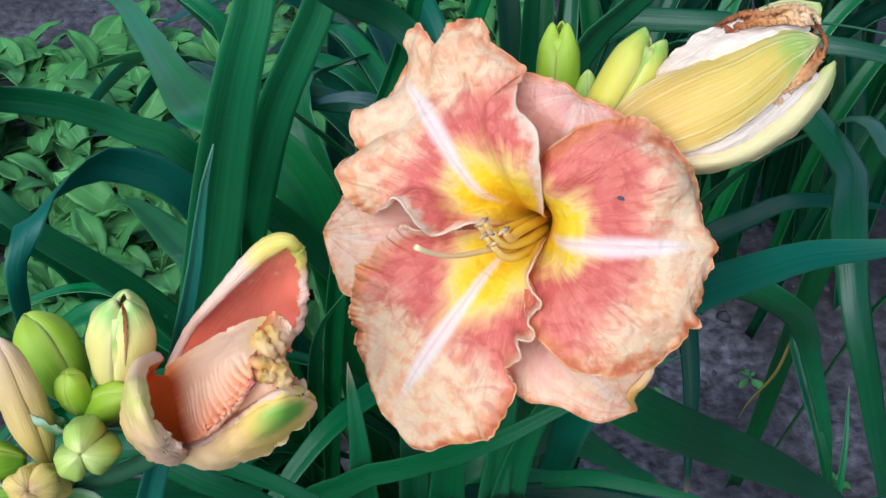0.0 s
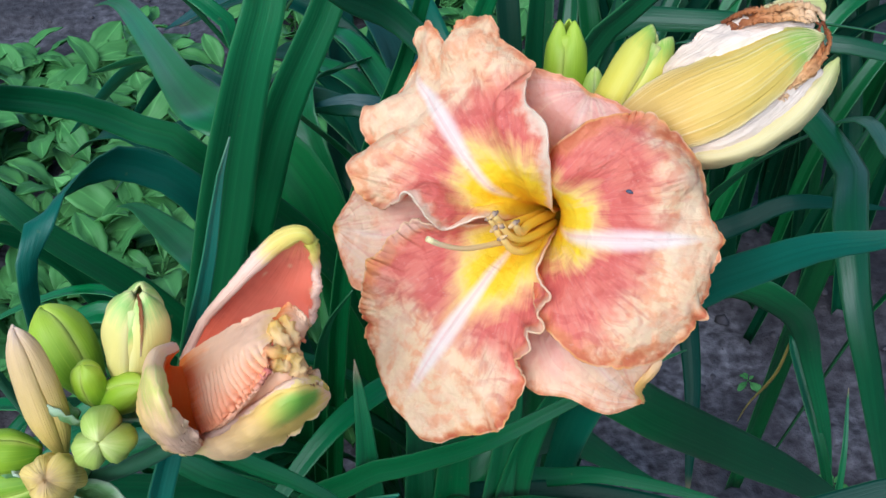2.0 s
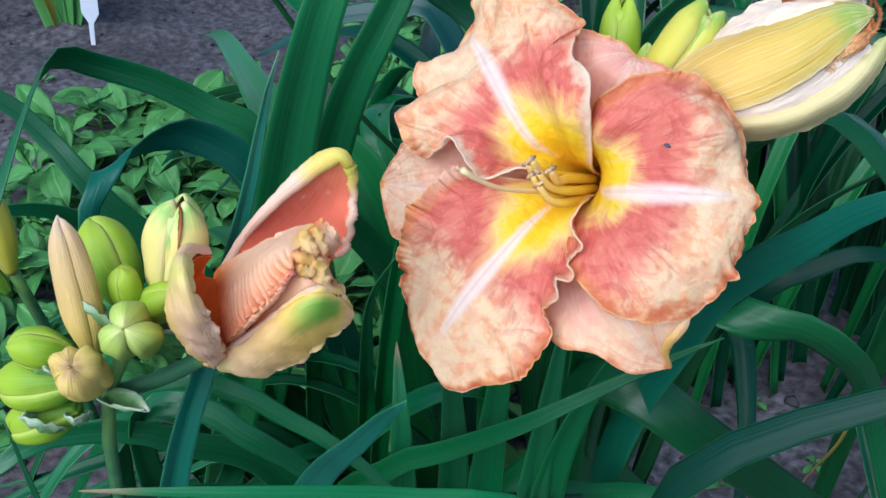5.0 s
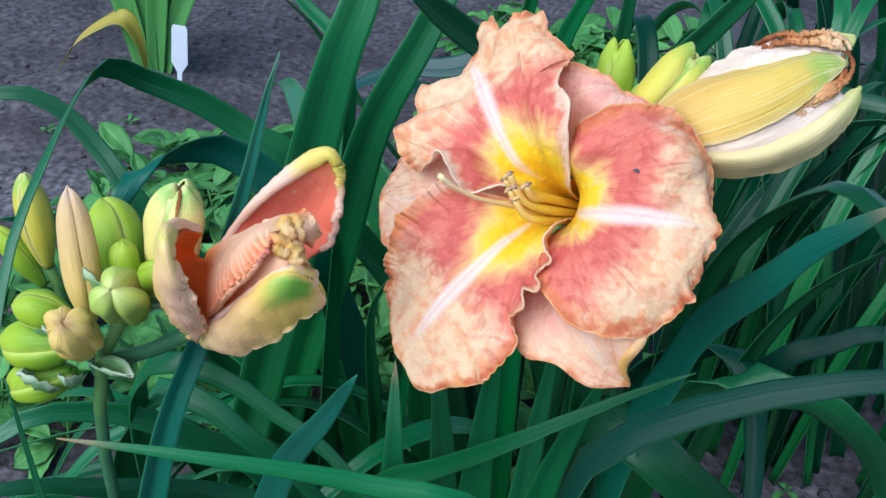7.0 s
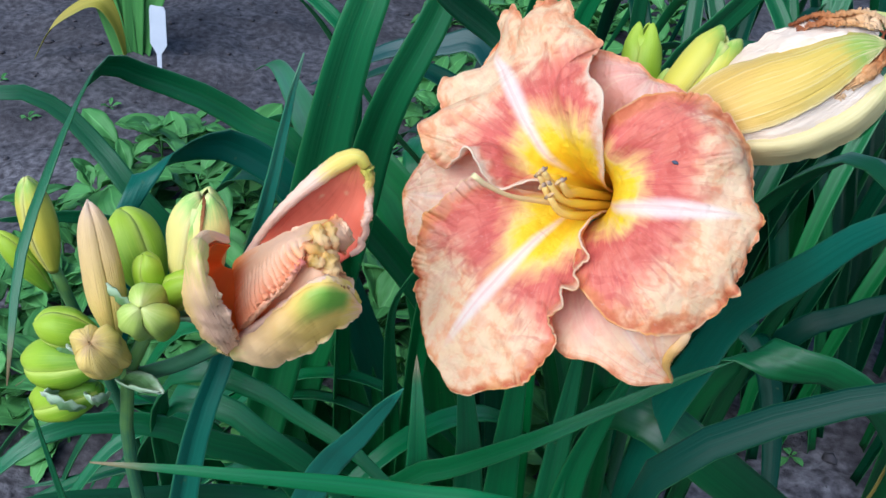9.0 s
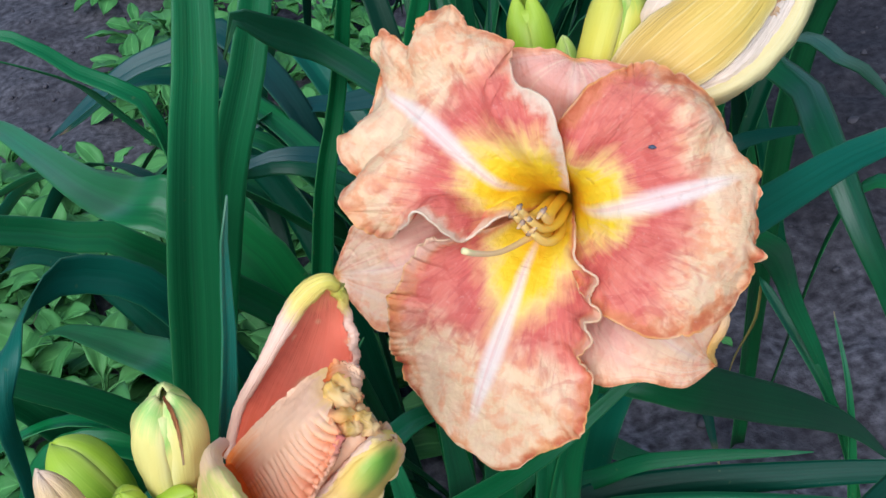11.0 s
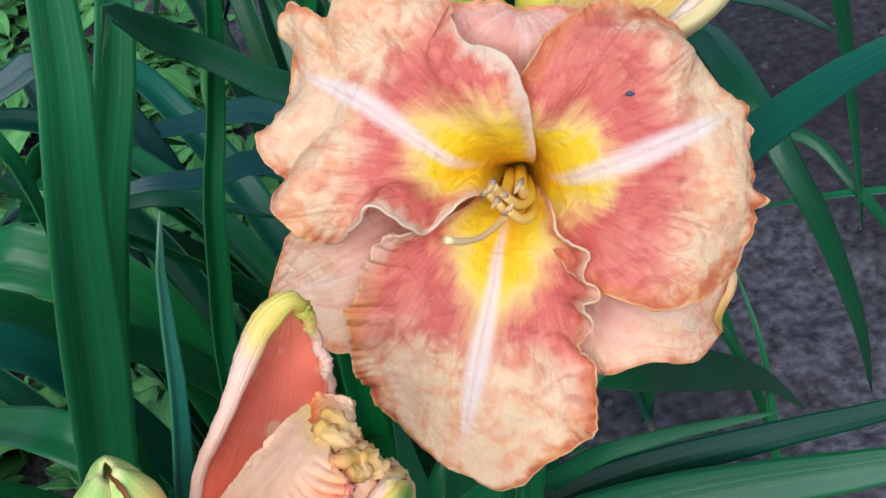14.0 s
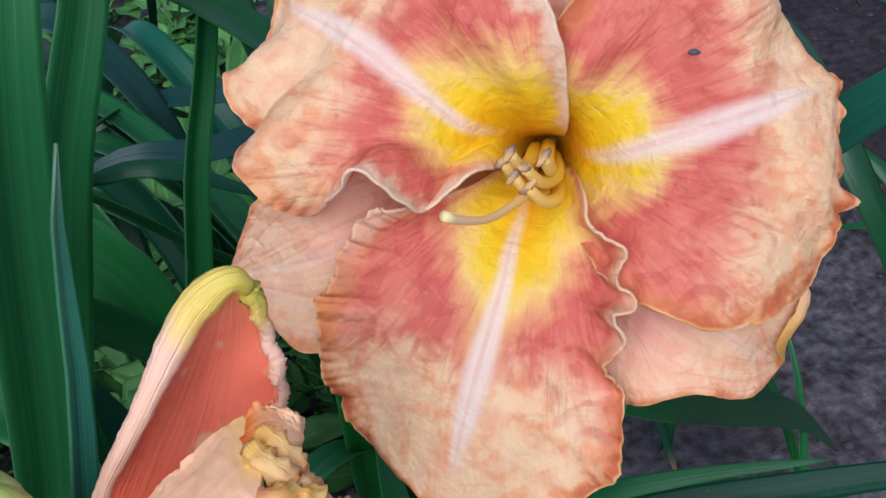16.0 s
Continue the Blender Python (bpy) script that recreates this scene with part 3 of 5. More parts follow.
def blade_mesh(points, width, twist=(0, 0), keel=0.35, face=None, rows=46, blunt=0.55, seed=0.0):
    """A strap leaf along its arch: keeled, tapering to the tip. face: the way its breadth lies."""
    path = line(points, rows)
    t = np.gradient(path, axis=0)
    t /= np.linalg.norm(t, axis=1, keepdims=True)
    flat = path[-1] - path[0]
    side0 = np.array(face if face is not None else (flat[1], -flat[0], 0.0), float)
    side0 /= max(np.linalg.norm(side0), 1e-6)
    s = np.linspace(0, 1, rows)
    wide = width * np.minimum(0.62 + 0.9 * s, 1.0) * np.clip((1 - s) / blunt, 0, 1) ** 0.62
    wide = np.maximum(wide, 0.0004)
    v = np.linspace(-1, 1, 9)
    grid = np.zeros((rows, 9, 3))
    for i in range(rows):
        side = side0 - t[i] * (side0 @ t[i])
        side /= max(np.linalg.norm(side), 1e-6)
        up = np.cross(side, t[i])
        a = radians(twist[0] + (twist[1] - twist[0]) * s[i])
        x, z = math.cos(a) * side + math.sin(a) * up, math.cos(a) * up - math.sin(a) * side
        wav = 0.05 * noise.noise((s[i] * 7, seed, 1.0))
        for j in range(9):
            fold = keel * (abs(v[j]) ** 1.15 - 0.5) * min(1.0, 1.4 - s[i]) + wav * v[j] + 0.03 * noise.noise((s[i] * 9, v[j] * 1.5, seed))
            grid[i, j] = path[i] + wide[i] / 2 * (v[j] * x + fold * z)
    return sheet("leaf", grid, 0.0007)


# ---------------------------------------------------------------- ground
def ground():
    near_x, near_y = np.linspace(-2.0, 1.8, 210), np.linspace(-0.5, 3.6, 220)
    xs = np.r_[-60, -20, -8, -4, -2.6, near_x, 2.4, 4, 8, 20, 60]
    ys = np.r_[-60, -20, -8, -3, -1.2, near_y, 4.2, 6, 10, 25, 60]
    grid = np.zeros((len(xs), len(ys), 3))
    for i, x in enumerate(xs):
        for j, y in enumerate(ys):
            z = 0.030 * noise.noise((x * 2.2, y * 2.2, 0.3)) + 0.016 * noise.noise((x * 9, y * 9, 4.0)) + 0.009 * noise.noise((x * 27, y * 27, 9.0))
            grid[i, j] = x, y, z - 0.02
    n, m, _ = grid.shape
    faces = [(i * m + j, (i + 1) * m + j, (i + 1) * m + j + 1, i * m + j + 1) for i in range(n - 1) for j in range(m - 1)]
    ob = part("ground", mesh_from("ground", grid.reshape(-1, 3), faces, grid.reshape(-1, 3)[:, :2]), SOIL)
    return tagged(ob, "dark crumbly grey-brown garden soil", "soil", "", "structure")


ground()


def soil_height(x, y):
    return 0.030 * noise.noise((x * 2.2, y * 2.2, 0.3)) + 0.016 * noise.noise((x * 9, y * 9, 4.0)) - 0.02


def clods():
    rng = random.Random(5)
    verts, faces, uvs = [], [], []
    for _ in range(1600):
        x, y = rng.uniform(-1.3, 1.0), rng.uniform(0.5, 2.4)
        r = rng.choice((0.002, 0.002, 0.003, 0.003, 0.004, 0.005, 0.007)) * rng.uniform(0.7, 1.3)
        bm = bmesh.new()
        bmesh.ops.create_icosphere(bm, subdivisions=1, radius=r)
        base = len(verts)
        for v in bm.verts:
            k = 1 + 0.9 * noise.noise(v.co * (1.2 / r) + Vector((x * 40, y * 40, 0)))
            verts.append((x + v.co.x * k, y + v.co.y * k, soil_height(x, y) + r * 0.1 + v.co.z * k * 0.6))
            uvs.append((0, 0))
        faces += [tuple(base + v.index for v in f.verts) for f in bm.faces]
        bm.free()
    tagged(part("soil_clods", mesh_from("soil_clods", verts, faces, uvs), CLOD), "scattered crumbs and clods of dry soil", "soil", "", "stuff")


clods()

# ---------------------------------------------------------------- the daylily's leaves
clump = root("daylily_clump", Matrix.Translation((0.0, 0.60, 0.0)), "clump of dark green arching strap leaves growing from soil", "daylily leaves")


def leaf(points, width, mat=BLADE, owner=clump, **shape):
    return part("leaf", blade_mesh(points, width, seed=len(WORLD) * 0.37, **shape), mat, owner)


# tall blades that rise to the flower's height
leaf([(-0.26, 0.56, 0), (-0.19, 0.52, 0.30), (-0.131, 0.470, 0.527), (-0.106, 0.448, 0.63), (-0.091, 0.440, 0.685), (-0.080, 0.445, 0.72), (-0.050, 0.47, 0.84)], 0.029, face=(1, 0.25, 0), keel=0.45, blunt=0.3)
leaf([(-0.22, 0.60, 0), (-0.17, 0.58, 0.32), (-0.128, 0.56, 0.48), (-0.092, 0.51, 0.61), (-0.061, 0.51, 0.68), (-0.03, 0.53, 0.76), (0.0, 0.57, 0.82)], 0.025, face=(1, 0.1, 0), keel=0.5, blunt=0.35)
leaf([(-0.20, 0.36, 0), (-0.165, 0.30, 0.35), (-0.128, 0.285, 0.54), (-0.110, 0.298, 0.605), (-0.096, 0.303, 0.657), (-0.088, 0.303, 0.685), (-0.080, 0.305, 0.72), (-0.074, 0.304, 0.739)], 0.016, TEAL, face=(0.9, 0.45, 0), keel=0.9, blunt=0.42)
leaf([(-0.10, 0.66, 0), (-0.11, 0.62, 0.3), (-0.14, 0.53, 0.53), (-0.170, 0.505, 0.585), (-0.186, 0.475, 0.603), (-0.194, 0.43, 0.612), (-0.200, 0.405, 0.600), (-0.213, 0.42, 0.54), (-0.23, 0.43, 0.47)], 0.030, TEAL, keel=0.3, face=(0.5, 0.8, 0.3))
leaf([(-0.02, 0.68, 0), (-0.06, 0.64, 0.35), (-0.15, 0.555, 0.556), (-0.178, 0.55, 0.578), (-0.205, 0.535, 0.603), (-0.231, 0.51, 0.625), (-0.236, 0.47, 0.648), (-0.232, 0.425, 0.645), (-0.234, 0.39, 0.622), (-0.236, 0.357, 0.592), (-0.231, 0.32, 0.545)], 0.023, BLADE, keel=0.3, face=(0.35, 0.6, 0.7))
leaf([(0.05, 0.78, 0), (0.0, 0.76, 0.30), (-0.07, 0.70, 0.45), (-0.120, 0.66, 0.536), (-0.146, 0.63, 0.60), (-0.155, 0.575, 0.655), (-0.19, 0.54, 0.70)], 0.026)
leaf([(0.06, 0.62, 0), (0.06, 0.58, 0.40), (0.025, 0.54, 0.592), (-0.005, 0.533, 0.635), (-0.030, 0.525, 0.666), (-0.049, 0.475, 0.703), (-0.062, 0.428, 0.735), (-0.069, 0.419, 0.724)], 0.017, face=(0.2, 0.75, 0.6), keel=0.5, blunt=0.12)
leaf([(-0.10, 0.57, 0), (-0.075, 0.55, 0.40), (-0.049, 0.539, 0.555), (-0.027, 0.545, 0.619), (-0.016, 0.540, 0.660), (0.0, 0.53, 0.73), (0.02, 0.53, 0.80)], 0.013, BLADE_LIT, face=(1, 0.2, 0), keel=0.9, blunt=0.35)
leaf([(-0.11, 0.60, 0), (-0.092, 0.558, 0.313), (-0.079, 0.49, 0.439), (-0.061, 0.405, 0.557), (-0.045, 0.385, 0.60)], 0.013, BLADE_LIT, face=(1, 0.2, 0), keel=0.8)
leaf([(0.05, 0.58, 0), (0.055, 0.50, 0.45), (0.060, 0.460, 0.660), (0.069, 0.456, 0.693), (0.084, 0.443, 0.718), (0.11, 0.43, 0.76), (0.15, 0.42, 0.82)], 0.019, face=(0.8, 0.3, -0.6), keel=0.5, blunt=0.3)
leaf([(0.02, 0.66, 0), (0.04, 0.58, 0.45), (0.070, 0.490, 0.665), (0.104, 0.475, 0.689), (0.128, 0.468, 0.693), (0.150, 0.440, 0.700), (0.20, 0.43, 0.695), (0.27, 0.42, 0.66)], 0.021, face=(0.1, 0.6, 0.7), keel=0.4)
leaf([(0.0, 0.60, 0), (0.0, 0.54, 0.45), (0.01, 0.49, 0.66), (0.035, 0.47, 0.74), (0.06, 0.46, 0.80)], 0.021, BLADE_LIT, face=(1, 0, -0.2), keel=0.5)
leaf([(0.04, 0.62, 0), (0.05, 0.57, 0.45), (0.045, 0.52, 0.68), (0.055, 0.51, 0.78)], 0.020, face=(1, 0, -0.2), keel=0.5)
# the leaf beside the bloom that leans over the path, and its neighbours on that side
leaf([(0.06, 0.58, 0), (0.075, 0.47, 0.40), (0.098, 0.395, 0.57), (0.109, 0.366, 0.618), (0.123, 0.339, 0.654), (0.131, 0.309, 0.688), (0.139, 0.279, 0.716), (0.146, 0.258, 0.737)], 0.028, TEAL, face=(-0.35, 0.70, 0.64), keel=0.30, blunt=0.42)
leaf([(0.16, 0.42, 0), (0.10, 0.28, 0.35), (0.060, 0.19, 0.60), (0.057, 0.180, 0.663), (0.070, 0.180, 0.686), (0.091, 0.179, 0.703), (0.112, 0.178, 0.715), (0.134, 0.178, 0.723), (0.165, 0.184, 0.725), (0.20, 0.19, 0.71)], 0.016, BLADE_SHADED, face=(-0.1, 0.75, 0.65), keel=0.35, blunt=0.35)
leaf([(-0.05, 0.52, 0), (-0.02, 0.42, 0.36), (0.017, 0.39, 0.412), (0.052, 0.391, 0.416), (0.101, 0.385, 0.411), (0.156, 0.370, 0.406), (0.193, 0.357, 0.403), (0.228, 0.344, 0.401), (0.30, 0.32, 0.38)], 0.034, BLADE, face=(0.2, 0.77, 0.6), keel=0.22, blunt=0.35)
leaf([(-0.02, 0.54, 0), (0.0, 0.45, 0.34), (0.048, 0.425, 0.398), (0.102, 0.416, 0.404), (0.171, 0.389, 0.414), (0.206, 0.372, 0.421), (0.236, 0.355, 0.428), (0.30, 0.31, 0.43)], 0.020, BLADE_SHADED, face=(0.2, 0.6, 0.75), keel=0.3, blunt=0.35)
leaf([(0.0, 0.52, 0), (0.02, 0.46, 0.34), (0.07, 0.425, 0.418), (0.11, 0.402, 0.440), (0.161, 0.371, 0.456)], 0.020, BLADE_LIT, face=(0.2, 0.77, 0.6), keel=0.25)
leaf([(0.08, 0.72, 0), (0.12, 0.70, 0.40), (0.19, 0.64, 0.56), (0.234, 0.552, 0.562), (0.221, 0.491, 0.567), (0.216, 0.456, 0.556), (0.220, 0.438, 0.532), (0.229, 0.427, 0.503), (0.245, 0.425, 0.455), (0.265, 0.43, 0.398), (0.285, 0.44, 0.33)], 0.019, BLADE, keel=0.6, face=(1, 0.3, 0.2), blunt=0.25)
leaf([(0.10, 0.70, 0), (0.17, 0.66, 0.40), (0.24, 0.585, 0.56), (0.240, 0.50, 0.595), (0.225, 0.45, 0.615), (0.204, 0.397, 0.635)], 0.018, face=(0.9, 0.3, 0.2))
leaf([(0.05, 0.64, 0), (0.12, 0.60, 0.38), (0.19, 0.58, 0.43), (0.245, 0.594, 0.395), (0.284, 0.64, 0.325), (0.305, 0.66, 0.270), (0.331, 0.657, 0.195), (0.35, 0.65, 0.12)], 0.032, face=(0.92, -0.05, 0.38), keel=0.3)
leaf([(0.37, 0.62, -0.02), (0.350, 0.635, 0.10), (0.332, 0.647, 0.170), (0.317, 0.675, 0.213), (0.308, 0.727, 0.243)], 0.010, BLADE, face=(1, 0.2, 0), keel=0.8, blunt=0.05)
leaf([(0.309, 0.723, 0.239), (0.300, 0.716, 0.205), (0.287, 0.727, 0.155), (0.283, 0.735, 0.12)], 0.008, STRAW, face=(0.6, 0.6, 0), keel=0.5)
leaf([(0.325, 0.57, 0), (0.329, 0.60, 0.187), (0.333, 0.644, 0.262)], 0.010, BLADE, face=(1, 0.2, 0), keel=0.7)
leaf([(0.30, 0.75, 0), (0.33, 0.72, 0.45), (0.38, 0.66, 0.58), (0.41, 0.635, 0.50), (0.429, 0.631, 0.39), (0.425, 0.605, 0.28)], 0.028, face=(1, 0.2, 0))
leaf([(0.34, 0.78, 0), (0.38, 0.72, 0.30), (0.415, 0.67, 0.34), (0.43, 0.62, 0.31), (0.42, 0.54, 0.29), (0.42, 0.50, 0.25)], 0.016, face=(0.6, 0.5, 0.5))

leaf([(0.70, 0.72, 0), (0.62, 0.71, 0.15), (0.54, 0.73, 0.185), (0.46, 0.80, 0.16)], 0.016, BLADE_LIT)
# low blades in front of and beneath the bloom
leaf([(-0.14, 0.52, 0), (-0.10, 0.44, 0.34), (-0.05, 0.400, 0.446), (-0.02, 0.384, 0.478), (0.019, 0.360, 0.524), (0.052, 0.357, 0.552), (0.085, 0.356, 0.578), (0.104, 0.352, 0.594)], 0.018, BLADE_LIT, keel=0.5, face=(0.2, -0.6, -0.8))
leaf([(-0.14, 0.40, 0), (-0.11, 0.32, 0.36), (-0.071, 0.276, 0.542), (-0.036, 0.243, 0.622), (-0.018, 0.218, 0.663)], 0.020, TEAL, keel=0.3, face=(0.88, -0.14, -0.46), blunt=0.35)
leaf([(0.10, 0.45, 0), (0.08, 0.34, 0.40), (0.03, 0.262, 0.565), (-0.02, 0.247, 0.588), (-0.08, 0.225, 0.606), (-0.130, 0.212, 0.614)], 0.018, BLADE_LIT, face=(0, -0.6, -0.8), keel=0.5)
leaf([(0.03, 0.60, 0), (0.04, 0.54, 0.36), (0.055, 0.47, 0.462), (0.082, 0.435, 0.488), (0.12, 0.440, 0.455), (0.165, 0.475, 0.395), (0.21, 0.51, 0.335), (0.267, 0.55, 0.262), (0.334, 0.595, 0.169), (0.40, 0.633, 0.06)], 0.029, BLADE, face=(0.30, 0.68, 0.67), blunt=0.3, keel=0.22)
leaf([(-0.02, 0.60, 0), (-0.01, 0.53, 0.25), (0.03, 0.52, 0.33), (0.065, 0.543, 0.32), (0.105, 0.62, 0.23), (0.176, 0.69, 0.10), (0.22, 0.72, 0.04)], 0.032, BLADE, face=(0.13, 0.76, 0.64), blunt=0.35, keel=0.25)
leaf([(0.02, 0.70, 0), (0.08, 0.70, 0.30), (0.14, 0.68, 0.39), (0.172, 0.645, 0.39), (0.184, 0.59, 0.335), (0.176, 0.516, 0.275)], 0.028, BLADE_SHADED, face=(1, -0.05, 0.1), keel=0.5, blunt=0.5)
for x0, x1, x2, y2, z2, w, m in ((-0.06, -0.016, -0.020, 0.375, 0.57, 0.020, BLADE), (-0.03, 0.003, 0.010, 0.39, 0.58, 0.022, BLADE_LIT), (0.0, 0.030, 0.038, 0.40, 0.57, 0.020, BLADE), (0.03, 0.040, 0.066, 0.39, 0.56, 0.022, BLADE_LIT), (-0.08, -0.045, -0.05, 0.42, 0.52, 0.022, BLADE)):
    leaf([(x0, 0.52, 0), (x1 - 0.006, 0.44, 0.30), (x1, 0.405, 0.455), (x2, y2, z2)], w, m, face=(1, 0.1, 0), keel=0.5, blunt=0.3)
# blades that sweep across under the buds
leaf([(-0.16, 0.46, 0), (-0.17, 0.36, 0.45), (-0.150, 0.325, 0.560), (-0.112, 0.320, 0.568), (-0.084, 0.321, 0.551), (-0.055, 0.317, 0.535), (-0.01, 0.31, 0.49)], 0.020, BLADE_LIT, face=(0.4, 0.5, 0.7))
leaf([(-0.20, 0.44, 0), (-0.20, 0.38, 0.40), (-0.165, 0.35, 0.52), (-0.133, 0.348, 0.526), (-0.111, 0.346, 0.512), (-0.09, 0.358, 0.483), (-0.05, 0.38, 0.41)], 0.024, BLADE, face=(0.4, 0.5, 0.7))
leaf([(-0.06, 0.46, 0), (-0.10, 0.40, 0.40), (-0.150, 0.352, 0.500), (-0.192, 0.320, 0.529), (-0.217, 0.299, 0.525), (-0.27, 0.27, 0.47)], 0.022, BLADE, face=(0.4, 0.6, 0.6))
leaf([(0.02, 0.42, 0), (0.0, 0.36, 0.40), (-0.07, 0.385, 0.415), (-0.136, 0.378, 0.435), (-0.180, 0.333, 0.470), (-0.221, 0.298, 0.490), (-0.27, 0.27, 0.48)], 0.024, BLADE, face=(0.0, -0.6, -0.8))
leaf([(-0.10, 0.40, 0), (-0.13, 0.32, 0.40), (-0.165, 0.285, 0.500), (-0.20, 0.25, 0.52), (-0.25, 0.21, 0.48)], 0.020, BLADE, face=(0.4, 0.6, 0.6))
leaf([(0.0, 0.44, 0), (-0.03, 0.37, 0.36), (-0.09, 0.325, 0.455), (-0.15, 0.29, 0.475), (-0.22, 0.26, 0.45)], 0.024, BLADE_LIT, face=(0.2, -0.6, -0.7))
leaf([(-0.17, 0.36, 0), (-0.172, 0.29, 0.35), (-0.173, 0.262, 0.52), (-0.178, 0.255, 0.60)], 0.009, BLADE, face=(1, 0.2, 0))
# leaves that fall away towards the weeds
leaf([(-0.05, 0.66, 0), (-0.08, 0.63, 0.42), (-0.13, 0.64, 0.515), (-0.166, 0.661, 0.522), (-0.219, 0.80, 0.462), (-0.268, 0.92, 0.428), (-0.33, 1.05, 0.40), (-0.40, 1.18, 0.33)], 0.038, BLADE, face=(0.8, 0.2, 0.4))
leaf([(-0.08, 0.62, 0), (-0.12, 0.60, 0.32), (-0.165, 0.62, 0.405), (-0.209, 0.689, 0.382), (-0.253, 0.787, 0.323), (-0.321, 0.937, 0.226), (-0.38, 1.05, 0.14)], 0.030, BLADE, face=(0.8, 0.3, 0.3))
leaf([(-0.18, 0.74, 0), (-0.25, 0.71, 0.22), (-0.283, 0.688, 0.330), (-0.300, 0.665, 0.39), (-0.335, 0.62, 0.45), (-0.39, 0.57, 0.47)], 0.030, BLADE, face=(0.7, 0.6, 0.2))
leaf([(-0.04, 0.72, 0), (-0.09, 0.72, 0.38), (-0.115, 0.76, 0.468), (-0.095, 0.85, 0.44), (-0.055, 0.95, 0.395), (0.0, 1.05, 0.31)], 0.034, BLADE, face=(0.8, -0.3, 0.4))
leaf([(-0.06, 0.74, 0), (-0.10, 0.71, 0.36), (-0.116, 0.76, 0.455), (-0.085, 0.80, 0.437), (-0.045, 0.795, 0.425), (0.02, 0.80, 0.37)], 0.036, BLADE, face=(0.3, 0.7, 0.4))
leaf([(-0.14, 0.58, 0), (-0.13, 0.56, 0.40), (-0.116, 0.548, 0.625), (-0.144, 0.556, 0.665), (-0.175, 0.561, 0.695), (-0.22, 0.57, 0.70)], 0.022, BLADE_LIT, face=(0.3, 0.7, 0.6))

leaf([(-0.10, 0.62, 0), (-0.17, 0.58, 0.36), (-0.255, 0.545, 0.511), (-0.287, 0.55, 0.55), (-0.315, 0.549, 0.579), (-0.346, 0.535, 0.59), (-0.42, 0.50, 0.57)], 0.024, BLADE, face=(0.5, 0.6, 0.6), keel=0.25)
leaf([(-0.12, 0.66, 0), (-0.17, 0.72, 0.28), (-0.23, 0.80, 0.36), (-0.30, 0.88, 0.36), (-0.38, 0.95, 0.28)], 0.036, BLADE_SHADED, face=(0.6, -0.4, 0.6), keel=0.25)
leaf([(-0.02, 0.74, 0), (-0.05, 0.84, 0.28), (-0.10, 0.95, 0.36), (-0.17, 1.06, 0.34), (-0.24, 1.15, 0.24)], 0.036, BLADE_SHADED, face=(0.6, -0.3, 0.6), keel=0.25)
leaf([(-0.04, 0.78, 0), (-0.10, 0.90, 0.24), (-0.20, 0.98, 0.30), (-0.30, 1.02, 0.26), (-0.38, 1.05, 0.16)], 0.034, BLADE_SHADED, face=(0.2, 0.8, 0.4), keel=0.25)
leaf([(0.12, 0.86, 0), (0.11, 0.88, 0.28), (0.066, 0.93, 0.378), (-0.006, 0.93, 0.40), (-0.05, 0.92, 0.412), (-0.10, 0.92, 0.40)], 0.036, TEAL_SHADED, face=(0.1, 0.6, 0.7), keel=0.25)
leaf([(0.10, 0.72, 0), (0.09, 0.76, 0.30), (0.03, 0.76, 0.436), (-0.026, 0.75, 0.46), (-0.07, 0.75, 0.474), (-0.11, 0.76, 0.46)], 0.034, TEAL_SHADED, face=(0.1, 0.6, 0.7), keel=0.25)
leaf([(-0.02, 0.86, 0), (-0.03, 0.90, 0.35), (-0.083, 0.93, 0.487), (-0.132, 0.93, 0.489), (-0.181, 0.93, 0.479), (-0.26, 0.94, 0.43)], 0.038, TEAL_SHADED, face=(0.1, 0.6, 0.7), keel=0.25)
# far side
leaf([(0.10, 0.74, 0), (0.11, 0.70, 0.35), (0.13, 0.645, 0.56), (0.165, 0.60, 0.61), (0.20, 0.556, 0.645), (0.26, 0.50, 0.66)], 0.026, BLADE, face=(0.6, 0.6, -0.4))
leaf([(0.12, 0.74, 0), (0.15, 0.69, 0.30), (0.192, 0.66, 0.402), (0.226, 0.665, 0.421), (0.262, 0.667, 0.437), (0.34, 0.68, 0.42)], 0.028, BLADE_SHADED, face=(-0.35, 0.66, 0.65), keel=0.25)


def spray(owner, centre, spread, count, seed, low, high, long, turn=(0, 360), mats=(BLADE, BLADE, BLADE_LIT), wide=(0.016, 0.028)):
    """Leaves that fan out of a clump and arch over."""
    rng = random.Random(seed)
    for _ in range(count):
        a = radians(rng.uniform(*turn))
        d = Vector((math.cos(a), math.sin(a), 0))
        b = Vector(centre) + Vector((rng.uniform(-1, 1) * spread[0], rng.uniform(-1, 1) * spread[1], -0.02))
        h, l = rng.uniform(low, high), rng.uniform(*long)
        drift = Vector((-d.y, d.x, 0)) * rng.uniform(-0.06, 0.06)
        p = [b, b + d * l * 0.14 + Vector((0, 0, h * 0.55)), b + d * l * 0.38 + drift * 0.5 + Vector((0, 0, h * 0.92)),
             b + d * l * 0.66 + drift + Vector((0, 0, h * rng.uniform(0.86, 1.02))), b + d * l + drift * 1.6 + Vector((0, 0, h * rng.uniform(0.35, 0.85)))]
        leaf([tuple(v) for v in p], rng.uniform(*wide), rng.choice(mats), owner, twist=(rng.uniform(-15, 15), rng.uniform(-50, 50)), keel=rng.uniform(0.25, 0.6))


spray(clump, (-0.05, 0.60, 0), (0.15, 0.08), 26, 3, 0.28, 0.42, (0.22, 0.40), (185, 265))

